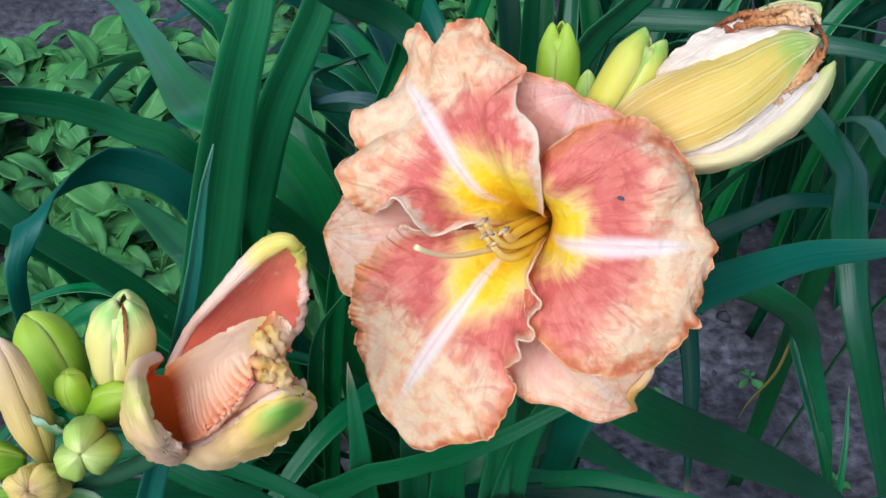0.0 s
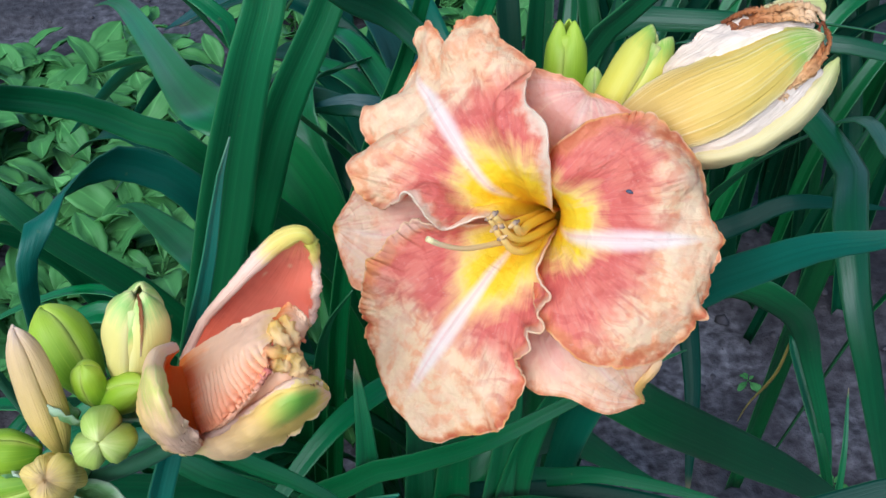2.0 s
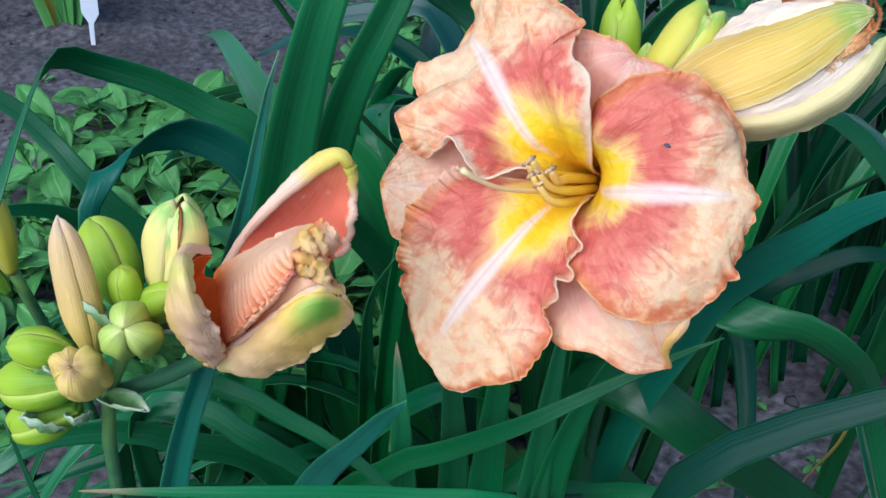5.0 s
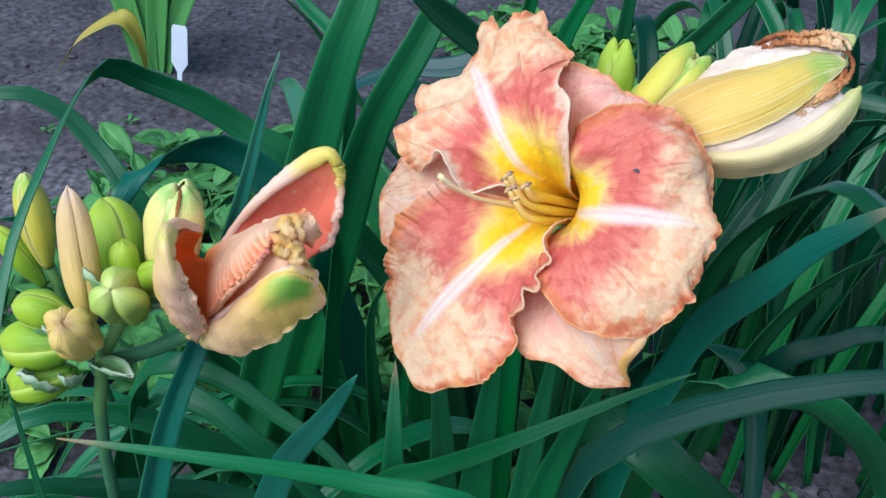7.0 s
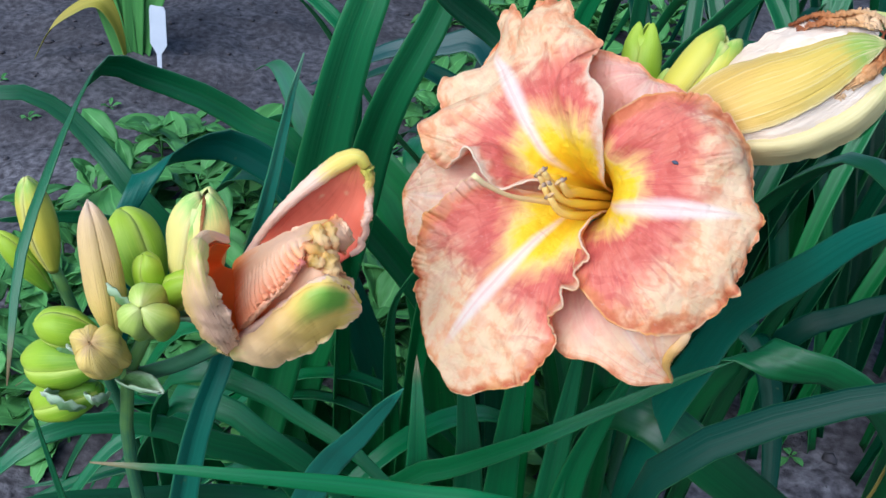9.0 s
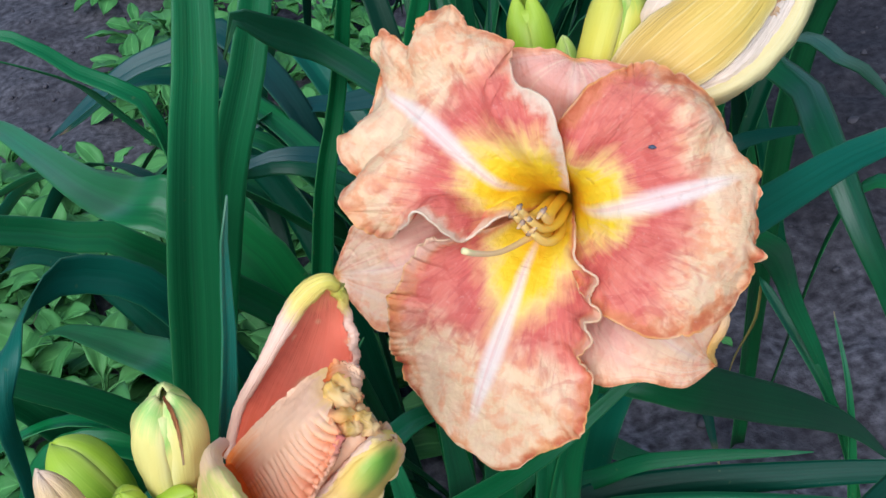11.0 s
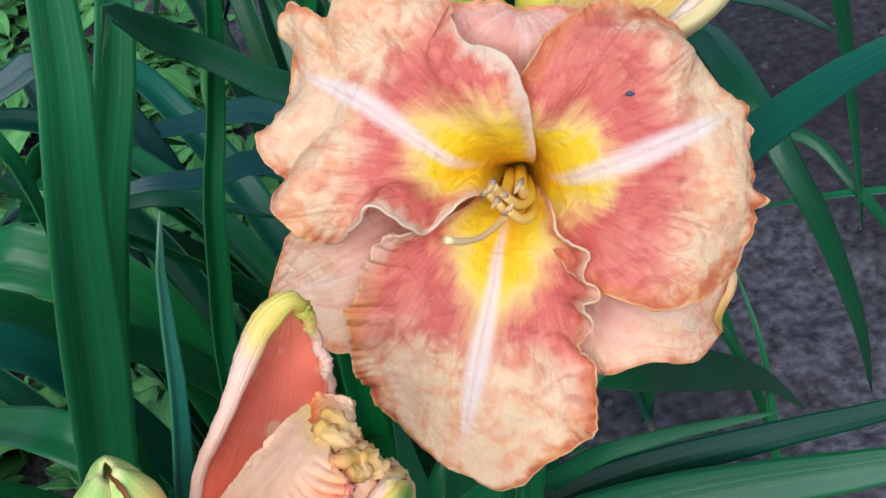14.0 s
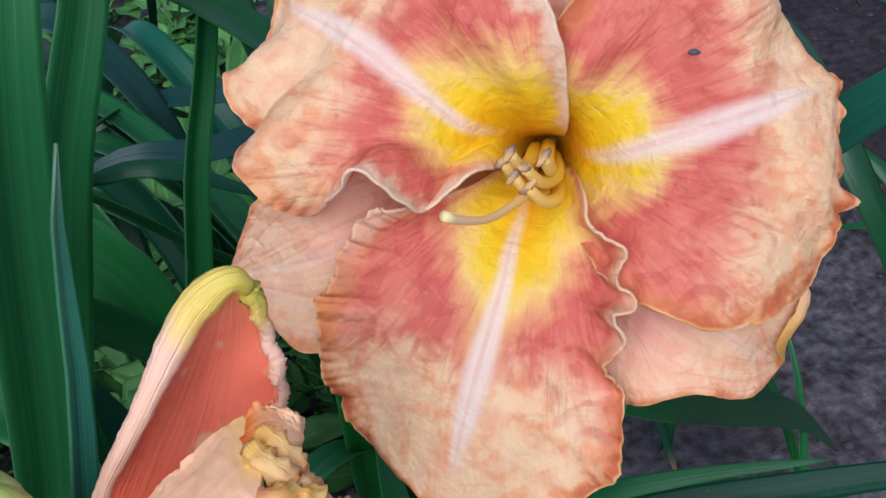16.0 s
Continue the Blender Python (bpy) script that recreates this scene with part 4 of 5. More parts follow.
spray(clump, (-0.02, 0.80, 0), (0.10, 0.05), 9, 77, 0.34, 0.46, (0.35, 0.60), (100, 150), (BLADE, TEAL, BLADE_SHADED), (0.030, 0.042))
back = root("daylily_clump", Matrix.Translation((0.36, 1.15, 0)), "dense clump of dark strap leaves behind the flower", "daylily leaves")
# mostly the shade-darkened leaf colour, for the dim foliage here
spray(back, (0.30, 1.10, 0), (0.20, 0.12), 58, 12, 0.36, 0.56, (0.3, 0.55), (10, 125), (BLADE_SHADED, BLADE_SHADED, BLADE), (0.018, 0.032))
# ---------------------------------------------------------------- flowering stalk with the open bloom
BLOOM = place((0.034, 0.345, 0.675), (0.916, -0.401, 0.0), (0.228, 0.522, 0.822))
stalk_a = root("flower_stalk", Matrix.Translation((0.06, 0.60, 0.0)), "green flower stalk with open bloom, green buds and spent bloom", "flower stalk")


def flower_part(name, grid, thick, mat, owner, at, label=""):
    return part(name, sheet(name, np.asarray(grid) * 0.01, thick), mat, owner, at, label)


part("stem", tube("stem", [(0.06, 0.60, -0.03), (0.07, 0.56, 0.30), (0.075, 0.50, 0.52), (0.068, 0.43, 0.64), (0.062, 0.40, 0.675)], (0.0045, 0.004, 0.0035), 12), STALK, stalk_a)
def throat():
    """The funnel in which the petals meet, running into the flower tube."""
    prof = ((0.98, -0.85), (0.85, -1.1), (0.72, -1.5), (0.60, -2.2), (0.45, -3.4), (0.38, -4.4))
    rings = line([(r, z) for r, z in prof], 20)
    grid = np.zeros((20, 33, 3))
    for i, (r, z) in enumerate(rings):
        for j in range(33):
            a = 2 * math.pi * j / 32
            lean = max(0.0, -z - 2.4)
            grid[i, j] = r * math.cos(a) + 0.25 * lean, r * math.sin(a) + 0.32 * lean, z
    return sheet("bloom", grid * 0.01, 0.0006)


bloom = part("bloom", throat(), THROAT, stalk_a, BLOOM, "fully open ruffled melon daylily with rose eye and yellow throat")

# three sepals behind, three broad petals in front; guide lines in cm: margin, midrib, margin
flower_part("sepal", lobe(
    [(0.0, -0.6, -2.4), (-0.5, -2.5, -0.4), (-0.3, -4.8, 0.3), (1.3, -6.6, 1.0), (2.98, -6.4, 1.4), (4.5, -6.65, 0.85), (5.2, -6.35, 0.1), (5.67, -6.05, -0.55)],
    [(0.2, -0.3, -2.4), (1.2, -1.6, -0.5), (2.8, -3.8, 1.3), (4.3, -5.2, 1.0), (5.67, -6.05, -0.6)],
    [(0.5, -0.1, -2.4), (2.2, -1.4, 0.1), (4.6, -3.0, 0.9), (6.0, -3.7, 1.0), (6.05, -4.2, 1.0), (5.75, -5.0, 0.7), (5.5, -5.5, 0.2), (5.67, -6.0, -0.5)], 3, 0.12, 7.0, crinkle=0.030), 0.0007, SEPAL, bloom, BLOOM)
flower_part("sepal", lobe(
    [(-0.2, 0.3, -2.4), (-2.6, 0.6, -0.2), (-5.6, 0.2, 0.8), (-7.3, -0.7, 1.0), (-8.0, -1.6, 0.3), (-8.5, -2.4, -0.3), (-8.74, -2.78, -0.73)],
    [(-0.3, 0.0, -2.4), (-2.6, -0.9, -0.2), (-5.4, -2.2, 1.0), (-8.75, -2.8, -0.73)],
    [(-0.2, -0.3, -2.4), (-2.2, -2.4, -0.1), (-4.6, -4.6, 0.8), (-6.3, -4.7, 1.1), (-7.0, -4.4, 0.8), (-8.1, -3.55, -0.2), (-8.7, -2.85, -0.7)], 5, 0.12, 7.0, crinkle=0.045), 0.0007, SEPAL, bloom, BLOOM)
flower_part("sepal", lobe(
    [(-0.1, 0.4, -2.4), (-1.0, 2.4, -0.2), (-2.4, 4.2, 0.5), (-2.0, 5.3, 0.7), (-0.9, 5.42, 0.7), (0.3, 5.15, 0.3), (0.8, 5.0, 0.2)],
    [(0.2, 0.4, -2.4), (0.5, 2.0, -0.3), (0.8, 3.6, 1.0), (0.9, 4.5, 0.8), (0.85, 5.0, 0.2)],
    [(0.4, 0.2, -2.4), (1.6, 1.8, -0.2), (3.0, 3.2, 0.7), (3.2, 4.3, 0.7), (2.4, 4.72, 0.62), (1.6, 4.9, 0.4), (0.9, 5.0, 0.2)], 8, 0.08, 6.0, crinkle=0.035), 0.0007, SEPAL, bloom, BLOOM)
right_petal = lobe(
    [(0.2, 0.5, -2.4), (0.2, 1.3, -0.4), (0.2, 2.3, 1.2), (0.65, 3.15, 2.3), (1.3, 3.9, 2.1), (2.12, 4.4, 1.6), (2.9, 4.6, 1.0), (3.9, 4.45, 1.1), (5.1, 3.7, 1.2), (5.5, 3.3, 0.6), (5.85, 2.45, 0.4), (6.35, 1.6, 0.8), (7.18, 0.86, 1.0)],
    [(0.4, 0.0, -2.4), (0.85, -0.2, -0.3), (1.5, -0.4, 0.95), (2.6, -0.25, 2.0), (4.1, 0.1, 2.5), (5.4, 0.45, 2.2), (6.4, 0.73, 1.6), (7.2, 0.86, 1.0)],
    [(0.2, -0.5, -2.4), (0.3, -1.4, -0.2), (0.7, -2.5, 1.2), (1.3, -3.5, 2.1), (2.4, -4.2, 2.54), (3.3, -4.6, 2.4), (4.1, -4.7, 2.1), (5.2, -4.35, 1.6), (6.05, -3.8, 0.95), (6.95, -2.4, 1.0), (7.0, -1.3, 0.9), (6.92, -0.2, 0.9), (7.18, 0.8, 1.0)], 11, (0.20, 0.22), 15.0, lift=(0.75, 0.25), beads=(0.7, 1.2))
petal_r = flower_part("petal", right_petal, 0.0008, petal_material("right_melon_petal", True, 0.9, 0.74, 0.016, 0.001, 0.012), bloom, BLOOM)
near = right_petal.reshape(-1, 3)
near = near[np.argmin((near[:, 0] - 3.6) ** 2 + (near[:, 1] - 1.7) ** 2)]
part("dark_fleck", tube("dark_fleck", np.array([near + (-0.13, 0.02, 0.07), near + (0.0, 0.03, 0.09), near + (0.14, 0.0, 0.07)]) * 0.01, (0.0003, 0.0008, 0.0007, 0.0003), 7, 8, 0.4), MITE, petal_r, BLOOM, "tiny grey-blue fleck")
flower_part("petal", lobe(
    [(-0.5, 0.2, -2.4), (-1.6, -0.7, 0.3), (-2.9, -1.1, 1.9), (-3.85, -1.3, 2.6), (-4.5, -1.55, 2.5), (-5.35, -2.75, 2.3), (-5.8, -3.6, 2.2), (-6.05, -5.2, 1.4), (-5.5, -6.5, 1.05), (-4.6, -7.6, 1.4), (-3.8, -8.4, 1.7), (-3.4, -8.7, 1.8)],
    [(0.0, -0.3, -2.4), (-0.4, -1.05, -0.1), (-0.95, -2.3, 0.9), (-1.25, -3.3, 1.5), (-1.75, -4.65, 1.8), (-2.2, -5.9, 2.0), (-2.6, -7.0, 2.0), (-3.1, -8.4, 1.8), (-3.35, -8.75, 1.8)],
    [(0.4, -0.2, -2.4), (0.85, -1.06, 1.2), (0.95, -2.1, 2.2), (1.7, -2.72, 2.52), (1.4, -3.2, 2.6), (1.75, -3.84, 2.9), (1.3, -4.05, 3.0), (1.25, -4.4, 2.9), (1.5, -4.8, 2.8), (1.0, -5.5, 2.4), (1.5, -6.4, 1.8), (1.1, -7.85, 2.6), (0.5, -8.5, 2.2), (-0.5, -9.05, 1.8), (-1.4, -9.55, 1.7), (-2.2, -9.6, 1.55), (-2.9, -9.0, 1.7), (-3.3, -8.75, 1.8)], 23, (0.20, 0.22), 14.0, lift=(0.15, 0.3), beads=(0.8, 0.8)), 0.0008, petal_material("lower_melon_petal", True, 1.05, 1.08, 0.034, 0.008, 0.019, 0.5), bloom, BLOOM)
flower_part("petal", lobe(
    [(-0.4, -0.1, -2.4), (-1.1, -0.45, 0.8), (-1.75, -0.55, 2.1), (-2.9, -1.38, 2.1), (-3.5, -1.1, 2.9), (-4.35, -0.35, 3.4), (-4.9, -0.95, 2.7), (-5.92, -1.25, 1.7), (-6.8, -0.8, 1.9), (-7.5, 0.0, 2.1), (-7.25, 0.9, 0.9), (-7.9, 2.0, 1.05), (-7.6, 2.7, 0.4), (-7.0, 3.1, -0.2), (-6.55, 4.2, 0.0), (-6.45, 4.9, -0.2)],
    [(-0.2, 0.3, -2.4), (-0.85, 0.4, -0.15), (-1.9, 0.66, 1.2), (-2.8, 1.47, 1.9), (-3.95, 2.62, 2.1), (-5.0, 3.4, 1.4), (-5.96, 4.04, 0.7), (-6.45, 4.95, -0.2)],
    [(0.3, 0.3, -2.4), (0.60, 0.32, 0.5), (0.68, 1.2, 1.9), (0.74, 2.19, 2.95), (0.60, 3.1, 3.2), (0.1, 3.75, 3.0), (-0.35, 3.97, 2.75), (-0.8, 4.02, 2.5), (-1.0, 4.35, 2.3), (-1.0, 4.8, 2.1), (-1.05, 5.45, 1.5), (-1.8, 6.0, 1.6), (-2.6, 6.3, 1.4), (-3.45, 6.95, 1.22), (-4.3, 6.75, 1.35), (-4.8, 5.6, 0.9), (-5.5, 5.95, 0.5), (-6.15, 6.28, 0.2), (-6.7, 5.75, 0.0), (-6.5, 5.1, -0.15)], 37, (0.20, 0.32), 14.0, lift=(0.35, 0.7), beads=(0.6, 1.2)), 0.0008, petal_material("upper_melon_petal", True, 0.65, 0.92, 0.020, 0.003, 0.003, 0.95), bloom, BLOOM)

flower_part("curled_edge", lobe([(5.95, -3.85, 1.15), (5.75, -4.4, 1.3), (5.45, -5.0, 1.05), (5.35, -5.5, 0.5), (5.62, -6.0, -0.5)], [(6.0, -3.8, 1.12), (5.96, -4.35, 1.22), (5.68, -5.0, 0.98), (5.48, -5.5, 0.42), (5.65, -6.02, -0.5)],
    [(6.02, -3.75, 1.05), (6.08, -4.3, 1.05), (5.80, -4.95, 0.8), (5.56, -5.5, 0.25), (5.67, -6.05, -0.55)], 91, 0.05, 8.0, 60, 21, 0.03), 0.0007, GOLD, bloom, BLOOM)

rng = random.Random(4)
# thick filaments in one bunch, bent up at their ends
for root_xy, belly, end in (((-0.25, 0.0), (-0.35, -0.35, 1.4), (-0.75, -0.15, 3.75)), ((0.10, 0.05), (0.05, -0.35, 1.4), (0.0, -0.30, 3.5)), ((-0.30, -0.35), (-0.45, -0.70, 1.3), (-0.92, -0.32, 3.55)),
                            ((0.25, -0.30), (0.25, -0.75, 1.3), (-0.45, -0.50, 3.45)), ((-0.05, -0.60), (-0.10, -1.15, 1.5), (-0.72, -0.66, 3.25)), ((0.25, -0.60), (0.25, -1.25, 1.4), (-0.42, -0.95, 3.05))):
    base, belly, end = np.array((*root_xy, -1.6)), np.array(belly), np.array(end)
    low = 0.35 * belly + 0.65 * end + np.array((0.10, -0.28, -0.05))
    part("stamen", tube("stamen", np.array([base, belly, low, end]) * 0.01, (0.0019, 0.0019, 0.0018, 0.0013), 12, 26), STAMEN, bloom, BLOOM)
    tilt = np.array((rng.uniform(-0.24, 0.24), rng.uniform(-0.22, 0.22), rng.uniform(-0.1, 0.2)))
    part("anther", tube("anther", np.array([end - tilt, end + (0, 0, 0.08), end + tilt]) * 0.01, (0.0004, 0.0010, 0.0009, 0.0004), 8, 12, 0.8), ANTHER, bloom, BLOOM)
part("pistil", tube("pistil", np.array([(0, -0.3, -1.6), (0.0, -0.85, 0.8), (-0.5, -1.15, 2.6), (-1.2, -1.5, 4.6), (-1.75, -1.45, 5.9), (-2.05, -1.3, 6.55)]) * 0.01, (0.0018, 0.0017, 0.0014, 0.0011, 0.0009, 0.0011), 12, 30), PISTIL, bloom, BLOOM)


# ---------------------------------------------------------------- buds
def spin(base, tip, roll=0.0):
    b, d = Vector(base), Vector(tip) - Vector(base)
    return Matrix.Translation(b) @ d.to_track_quat("Z", "Y").to_matrix().to_4x4() @ Matrix.Rotation(radians(roll), 4, "Z"), d.length


def bud(owner, base, tip, radius, mat, roll=0.0, sepals=3, gape=0.0, full=0.55, seed=1, label="", dome=2.6, seam=0.06, core_size=0.90, bulge=0.08, parted=0.0, lumpy=0.06):
    """A closed bud: a core wrapped by overlapping sepals that meet in a seam at the tip."""
    at, long = spin(base, tip, roll)

    def girth(s):
        if s < full:
            return radius * (0.28 + 0.72 * math.sin(s / full * math.pi / 2))
        return radius * (parted + (1 - parted) * max(0.0, 1 - ((s - full) / (1 - full)) ** dome) ** 0.62)

    rows, steps = 26, [1 - (1 - k / 25) ** 1.5 for k in range(26)]
    core = part("bud", tube("bud", [(0, 0, long * k) for k in (0, 0.3, 0.6, 0.93)], [girth(s) * core_size for s in np.linspace(0, 0.94, 14)], 14, 26), mat, owner, at, label)
    for k in range(sepals):
        grid = np.zeros((rows, 15, 3))
        for i, s in enumerate(steps):
            for j, v in enumerate(np.linspace(-1, 1, 15)):
                a = 2 * math.pi * (k + 0.5 * v * 1.04) / sepals
                r = girth(s) * (1.0 + bulge * (1 - abs(v) ** 2.2) - seam * abs(v) ** 4 * min(1.0, s * 2) + 0.03 * v) + gape * radius * max(0, s - 0.6) * (1 - abs(v))
                r *= 1 + lumpy * noise.noise((s * 3.5, v * 2.2, seed + k))
                r *= 1 - 0.45 * parted * max(0.0, s - 0.85) / 0.15 * (1 + abs(v))
                top = long * (1 + 0.05 * (1 - abs(v)) * max(0, s - 0.7) * 3 - 0.22 * parted * v * v * s) * (1 + 0.05 * noise.noise((k * 3.1, seed, 0)) * s)
                grid[i, j] = r * math.cos(a), r * math.sin(a), s * top
        part("sepal", sheet("sepal", grid, 0.0007), mat, core, at)
    return core


def bract(owner, base, tip, width, mat=BRACT):
    at, long = spin(base, tip)
    grid = np.zeros((12, 9, 3))
    for i, s in enumerate(np.linspace(0, 1, 12)):
        for j, v in enumerate(np.linspace(-1, 1, 9)):
            w = width / 2 * math.sin(math.pi * min(0.97, 0.18 + s * 0.8)) ** 0.8
            grid[i, j] = v * w, w * 0.9 * (v * v - 0.6) + 0.5 * w * noise.noise((s * 7, v * 3, long * 100)), s * long + 0.12 * long * noise.noise((v * 4, long * 300, 0.0)) * s
    return part("bract", sheet("bract", grid, 0.0006), mat, owner, at)


def view(anchor):
    """A frame whose x runs along the bed and whose z leans towards the path."""
    return place(anchor, (1, 0, 0), (0, math.sin(radians(40)), math.cos(radians(40))))


bud(stalk_a, (0.046, 0.392, 0.674), (0.0477, 0.413, 0.7205), 0.0082, BUD_GREEN, 20, gape=0.1, seed=2, parted=0.4, dome=3.2, label="slim light green bud")
bud(stalk_a, (0.036, 0.392, 0.680), (0.040, 0.398, 0.702), 0.0065, BUD_PALE, 0, seed=6)
bud(stalk_a, (0.056, 0.388, 0.680), (0.059, 0.402, 0.706), 0.0045, BUD_PALE, 40, seed=7)
bud(stalk_a, (0.052, 0.362, 0.690), (0.0802, 0.391, 0.7275), 0.0100, BUD_YELLOW, 75, gape=0.5, seam=0.25, seed=3, parted=0.45, dome=3.0, label="plump yellow-green bud with parted tips")
bract(stalk_a, (0.045, 0.395, 0.66), (0.030, 0.400, 0.705), 0.012)

# the spent bloom: yellow sepals closed over a shrivelled brown inside
SPENT = view((0.07, 0.365, 0.70))
spent = part("spent_bloom", tube("spent_bloom", np.array([(-0.6, -0.6, -0.4), (1.2, 0.4, 0.6), (3.0, 1.4, 0.9), (5.0, 2.2, 1.1), (6.2, 2.9, 1.3)]) * 0.01, (0.004, 0.010, 0.015, 0.013, 0.006), 16, 26), SPENT_CREAM, stalk_a, SPENT, "spent yellow bloom closed over shrivelled brown petals")
flower_part("sepal", lobe([(-1.2, -0.1, -0.2), (0.2, 1.6, 0.9), (2.4, 2.6, 1.7), (4.4, 3.3, 2.0), (5.8, 3.7, 2.2), (6.7, 3.4, 2.4)], [(-1.2, -0.5, 0.0), (1.4, 0.8, 2.4), (3.6, 1.8, 3.0), (5.4, 2.9, 2.8), (6.75, 3.3, 2.4)],
    [(-1.1, -0.9, -0.2), (1.2, -0.9, 1.9), (3.0, -0.4, 2.5), (4.8, 0.9, 2.6), (6.0, 2.3, 2.5), (6.7, 3.2, 2.4)], 41, 0.06, 6.0, 50, 25), 0.0009, SPENT_YELLOW, spent, SPENT)
flower_part("sepal", lobe([(-0.2, -0.7, 0.0), (1.6, -0.8, 1.6), (3.4, -0.5, 2.0), (5.2, 0.5, 1.9), (6.6, 1.8, 1.9), (7.4, 2.6, 2.0)], [(0.0, -0.8, 0.2), (2.2, -1.3, 2.0), (4.2, -0.9, 2.2), (6.2, 0.5, 2.1), (7.45, 2.55, 2.0)],
    [(0.2, -0.7, -0.8), (2.6, -1.4, 0.2), (4.6, -0.9, 0.3), (6.4, 0.2, 0.7), (7.4, 1.6, 1.4), (7.45, 2.5, 2.0)], 43, 0.07, 6.0, 50, 25), 0.0009, SPENT_PALE, spent, SPENT)
flower_part("sepal", lobe([(0.2, 0.6, -0.6), (2.0, 3.0, -0.9), (4.0, 4.3, -0.6), (5.7, 5.05, 0.6), (7.0, 4.8, 1.6)], [(0.4, 0.4, -0.2), (2.4, 2.7, 0.0), (4.4, 3.9, 0.2), (5.9, 4.6, 1.2), (7.05, 4.6, 1.7)],
    [(0.4, 0.2, 0.2), (2.6, 2.2, 0.9), (4.6, 3.4, 1.2), (6.0, 4.1, 1.7), (6.95, 4.3, 1.8)], 45, 0.08, 6.0, 50, 25), 0.0009, SPENT_PALE, spent, SPENT)
flower_part("petal", lobe([(0.8, 1.4, -0.3), (1.6, 2.95, 0.7), (3.0, 3.9, 1.0), (4.6, 4.3, 1.4), (6.4, 4.2, 1.7)], [(0.8, 1.2, 0.0), (2.0, 2.5, 1.6), (3.4, 3.2, 2.1), (4.8, 3.7, 2.1), (6.5, 3.9, 2.0)],
    [(0.8, 1.0, 0.2), (2.2, 2.0, 1.6), (3.8, 2.7, 1.9), (5.2, 3.3, 2.0), (6.5, 3.7, 2.0)], 47, 0.10, 8.0, 80, 31, 0.09), 0.0009, SPENT_CREAM, spent, SPENT)
flower_part("petal", lobe([(0.3, -0.5, 0.2), (1.5, -0.5, 2.0), (3.2, -0.1, 2.4), (4.9, 1.2, 2.4), (6.2, 2.6, 2.2)], [(0.4, -0.7, 0.2), (1.7, -0.9, 2.0), (3.4, -0.5, 2.3), (5.2, 0.8, 2.2), (6.6, 2.3, 2.1)],
    [(0.5, -0.9, 0.0), (1.8, -1.2, 1.7), (3.6, -0.9, 1.9), (5.4, 0.2, 1.9), (7.0, 1.9, 1.9)], 53, 0.06, 7.0, 60, 25, 0.07), 0.0009, SPENT_CREAM, spent, SPENT)
flower_part("petal", lobe([(3.4, 4.0, 1.2), (4.4, 4.4, 1.4), (5.4, 4.5, 1.8), (6.5, 4.4, 2.0)], [(3.4, 3.8, 1.6), (4.4, 4.1, 2.0), (5.4, 4.2, 2.2), (6.6, 4.1, 2.3)], [(3.5, 3.6, 1.8), (4.4, 3.8, 2.2), (5.5, 3.9, 2.3), (6.6, 3.8, 2.3)], 49, 0.20, 12.0, 160, 33, 0.22, 0.0), 0.0008, SHRIVEL, spent, SPENT)
flower_part("petal", lobe([(6.5, 3.9, 2.2), (6.9, 3.0, 2.2), (6.4, 2.0, 2.3), (5.4, 1.2, 2.2), (4.8, 0.7, 2.0)], [(6.6, 3.7, 2.3), (6.6, 2.9, 2.5), (6.1, 2.0, 2.5), (5.4, 1.4, 2.4), (4.9, 0.8, 2.1)], [(6.4, 3.6, 2.2), (6.3, 2.9, 2.3), (5.8, 2.1, 2.3), (5.2, 1.5, 2.2), (4.8, 0.9, 2.0)], 51, 0.18, 12.0, 160, 33, 0.20, 0.0), 0.0008, SHRIVEL, spent, SPENT)

part("shrivelled_edge", tube("shrivelled_edge", np.array([(3.2, 4.05, 1.3), (4.0, 4.35, 1.8), (4.8, 4.35, 2.1), (5.7, 4.5, 2.2), (6.5, 4.35, 2.2), (6.8, 3.9, 2.3)]) * 0.01, (0.0006, 0.0012, 0.0015, 0.0010, 0.0013, 0.0006), 10, 90, 1.3), SHRIVEL, spent, SPENT)
part("shrivelled_edge", tube("shrivelled_edge", np.array([(6.7, 3.9, 2.3), (6.95, 3.2, 2.35), (6.7, 2.5, 2.35), (6.1, 1.8, 2.35), (5.4, 1.25, 2.2)]) * 0.01, (0.0006, 0.0010, 0.0011, 0.0008, 0.0005), 10, 80, 1.3), SHRIVEL, spent, SPENT)

# ---------------------------------------------------------------- second stalk: bud cluster and the half-open flower
stalk_b = root("flower_stalk", Matrix.Translation((-0.15, 0.42, 0.0)), "flower stalk with a half-open salmon flower and green buds", "flower stalk")
part("stem", tube("stem", [(-0.15, 0.42, -0.03), (-0.153, 0.35, 0.25), (-0.150, 0.285, 0.50), (-0.142, 0.268, 0.60), (-0.128, 0.274, 0.636)], (0.0036, 0.0030, 0.0028), 12), STALK, stalk_b)
part("branch", tube("branch", [(-0.141, 0.269, 0.606), (-0.118, 0.268, 0.618), (-0.098, 0.268, 0.632)], (0.0030, 0.0034), 10, 14), STALK, stalk_b)
bud(stalk_b, (-0.1190, 0.287, 0.636), (-0.1105, 0.290, 0.683), 0.0110, BUD_SPLIT, 215, gape=0.05, seam=0.10, seed=11, full=0.55, dome=3.8, core_size=0.97, parted=0.18, lumpy=0.12, label="upright yellow-green bud with a split brown tip")
bud(stalk_b, (-0.134, 0.287, 0.634), (-0.152, 0.304, 0.662), 0.0105, BUD_GREEN, 30, seed=12, dome=3.0)
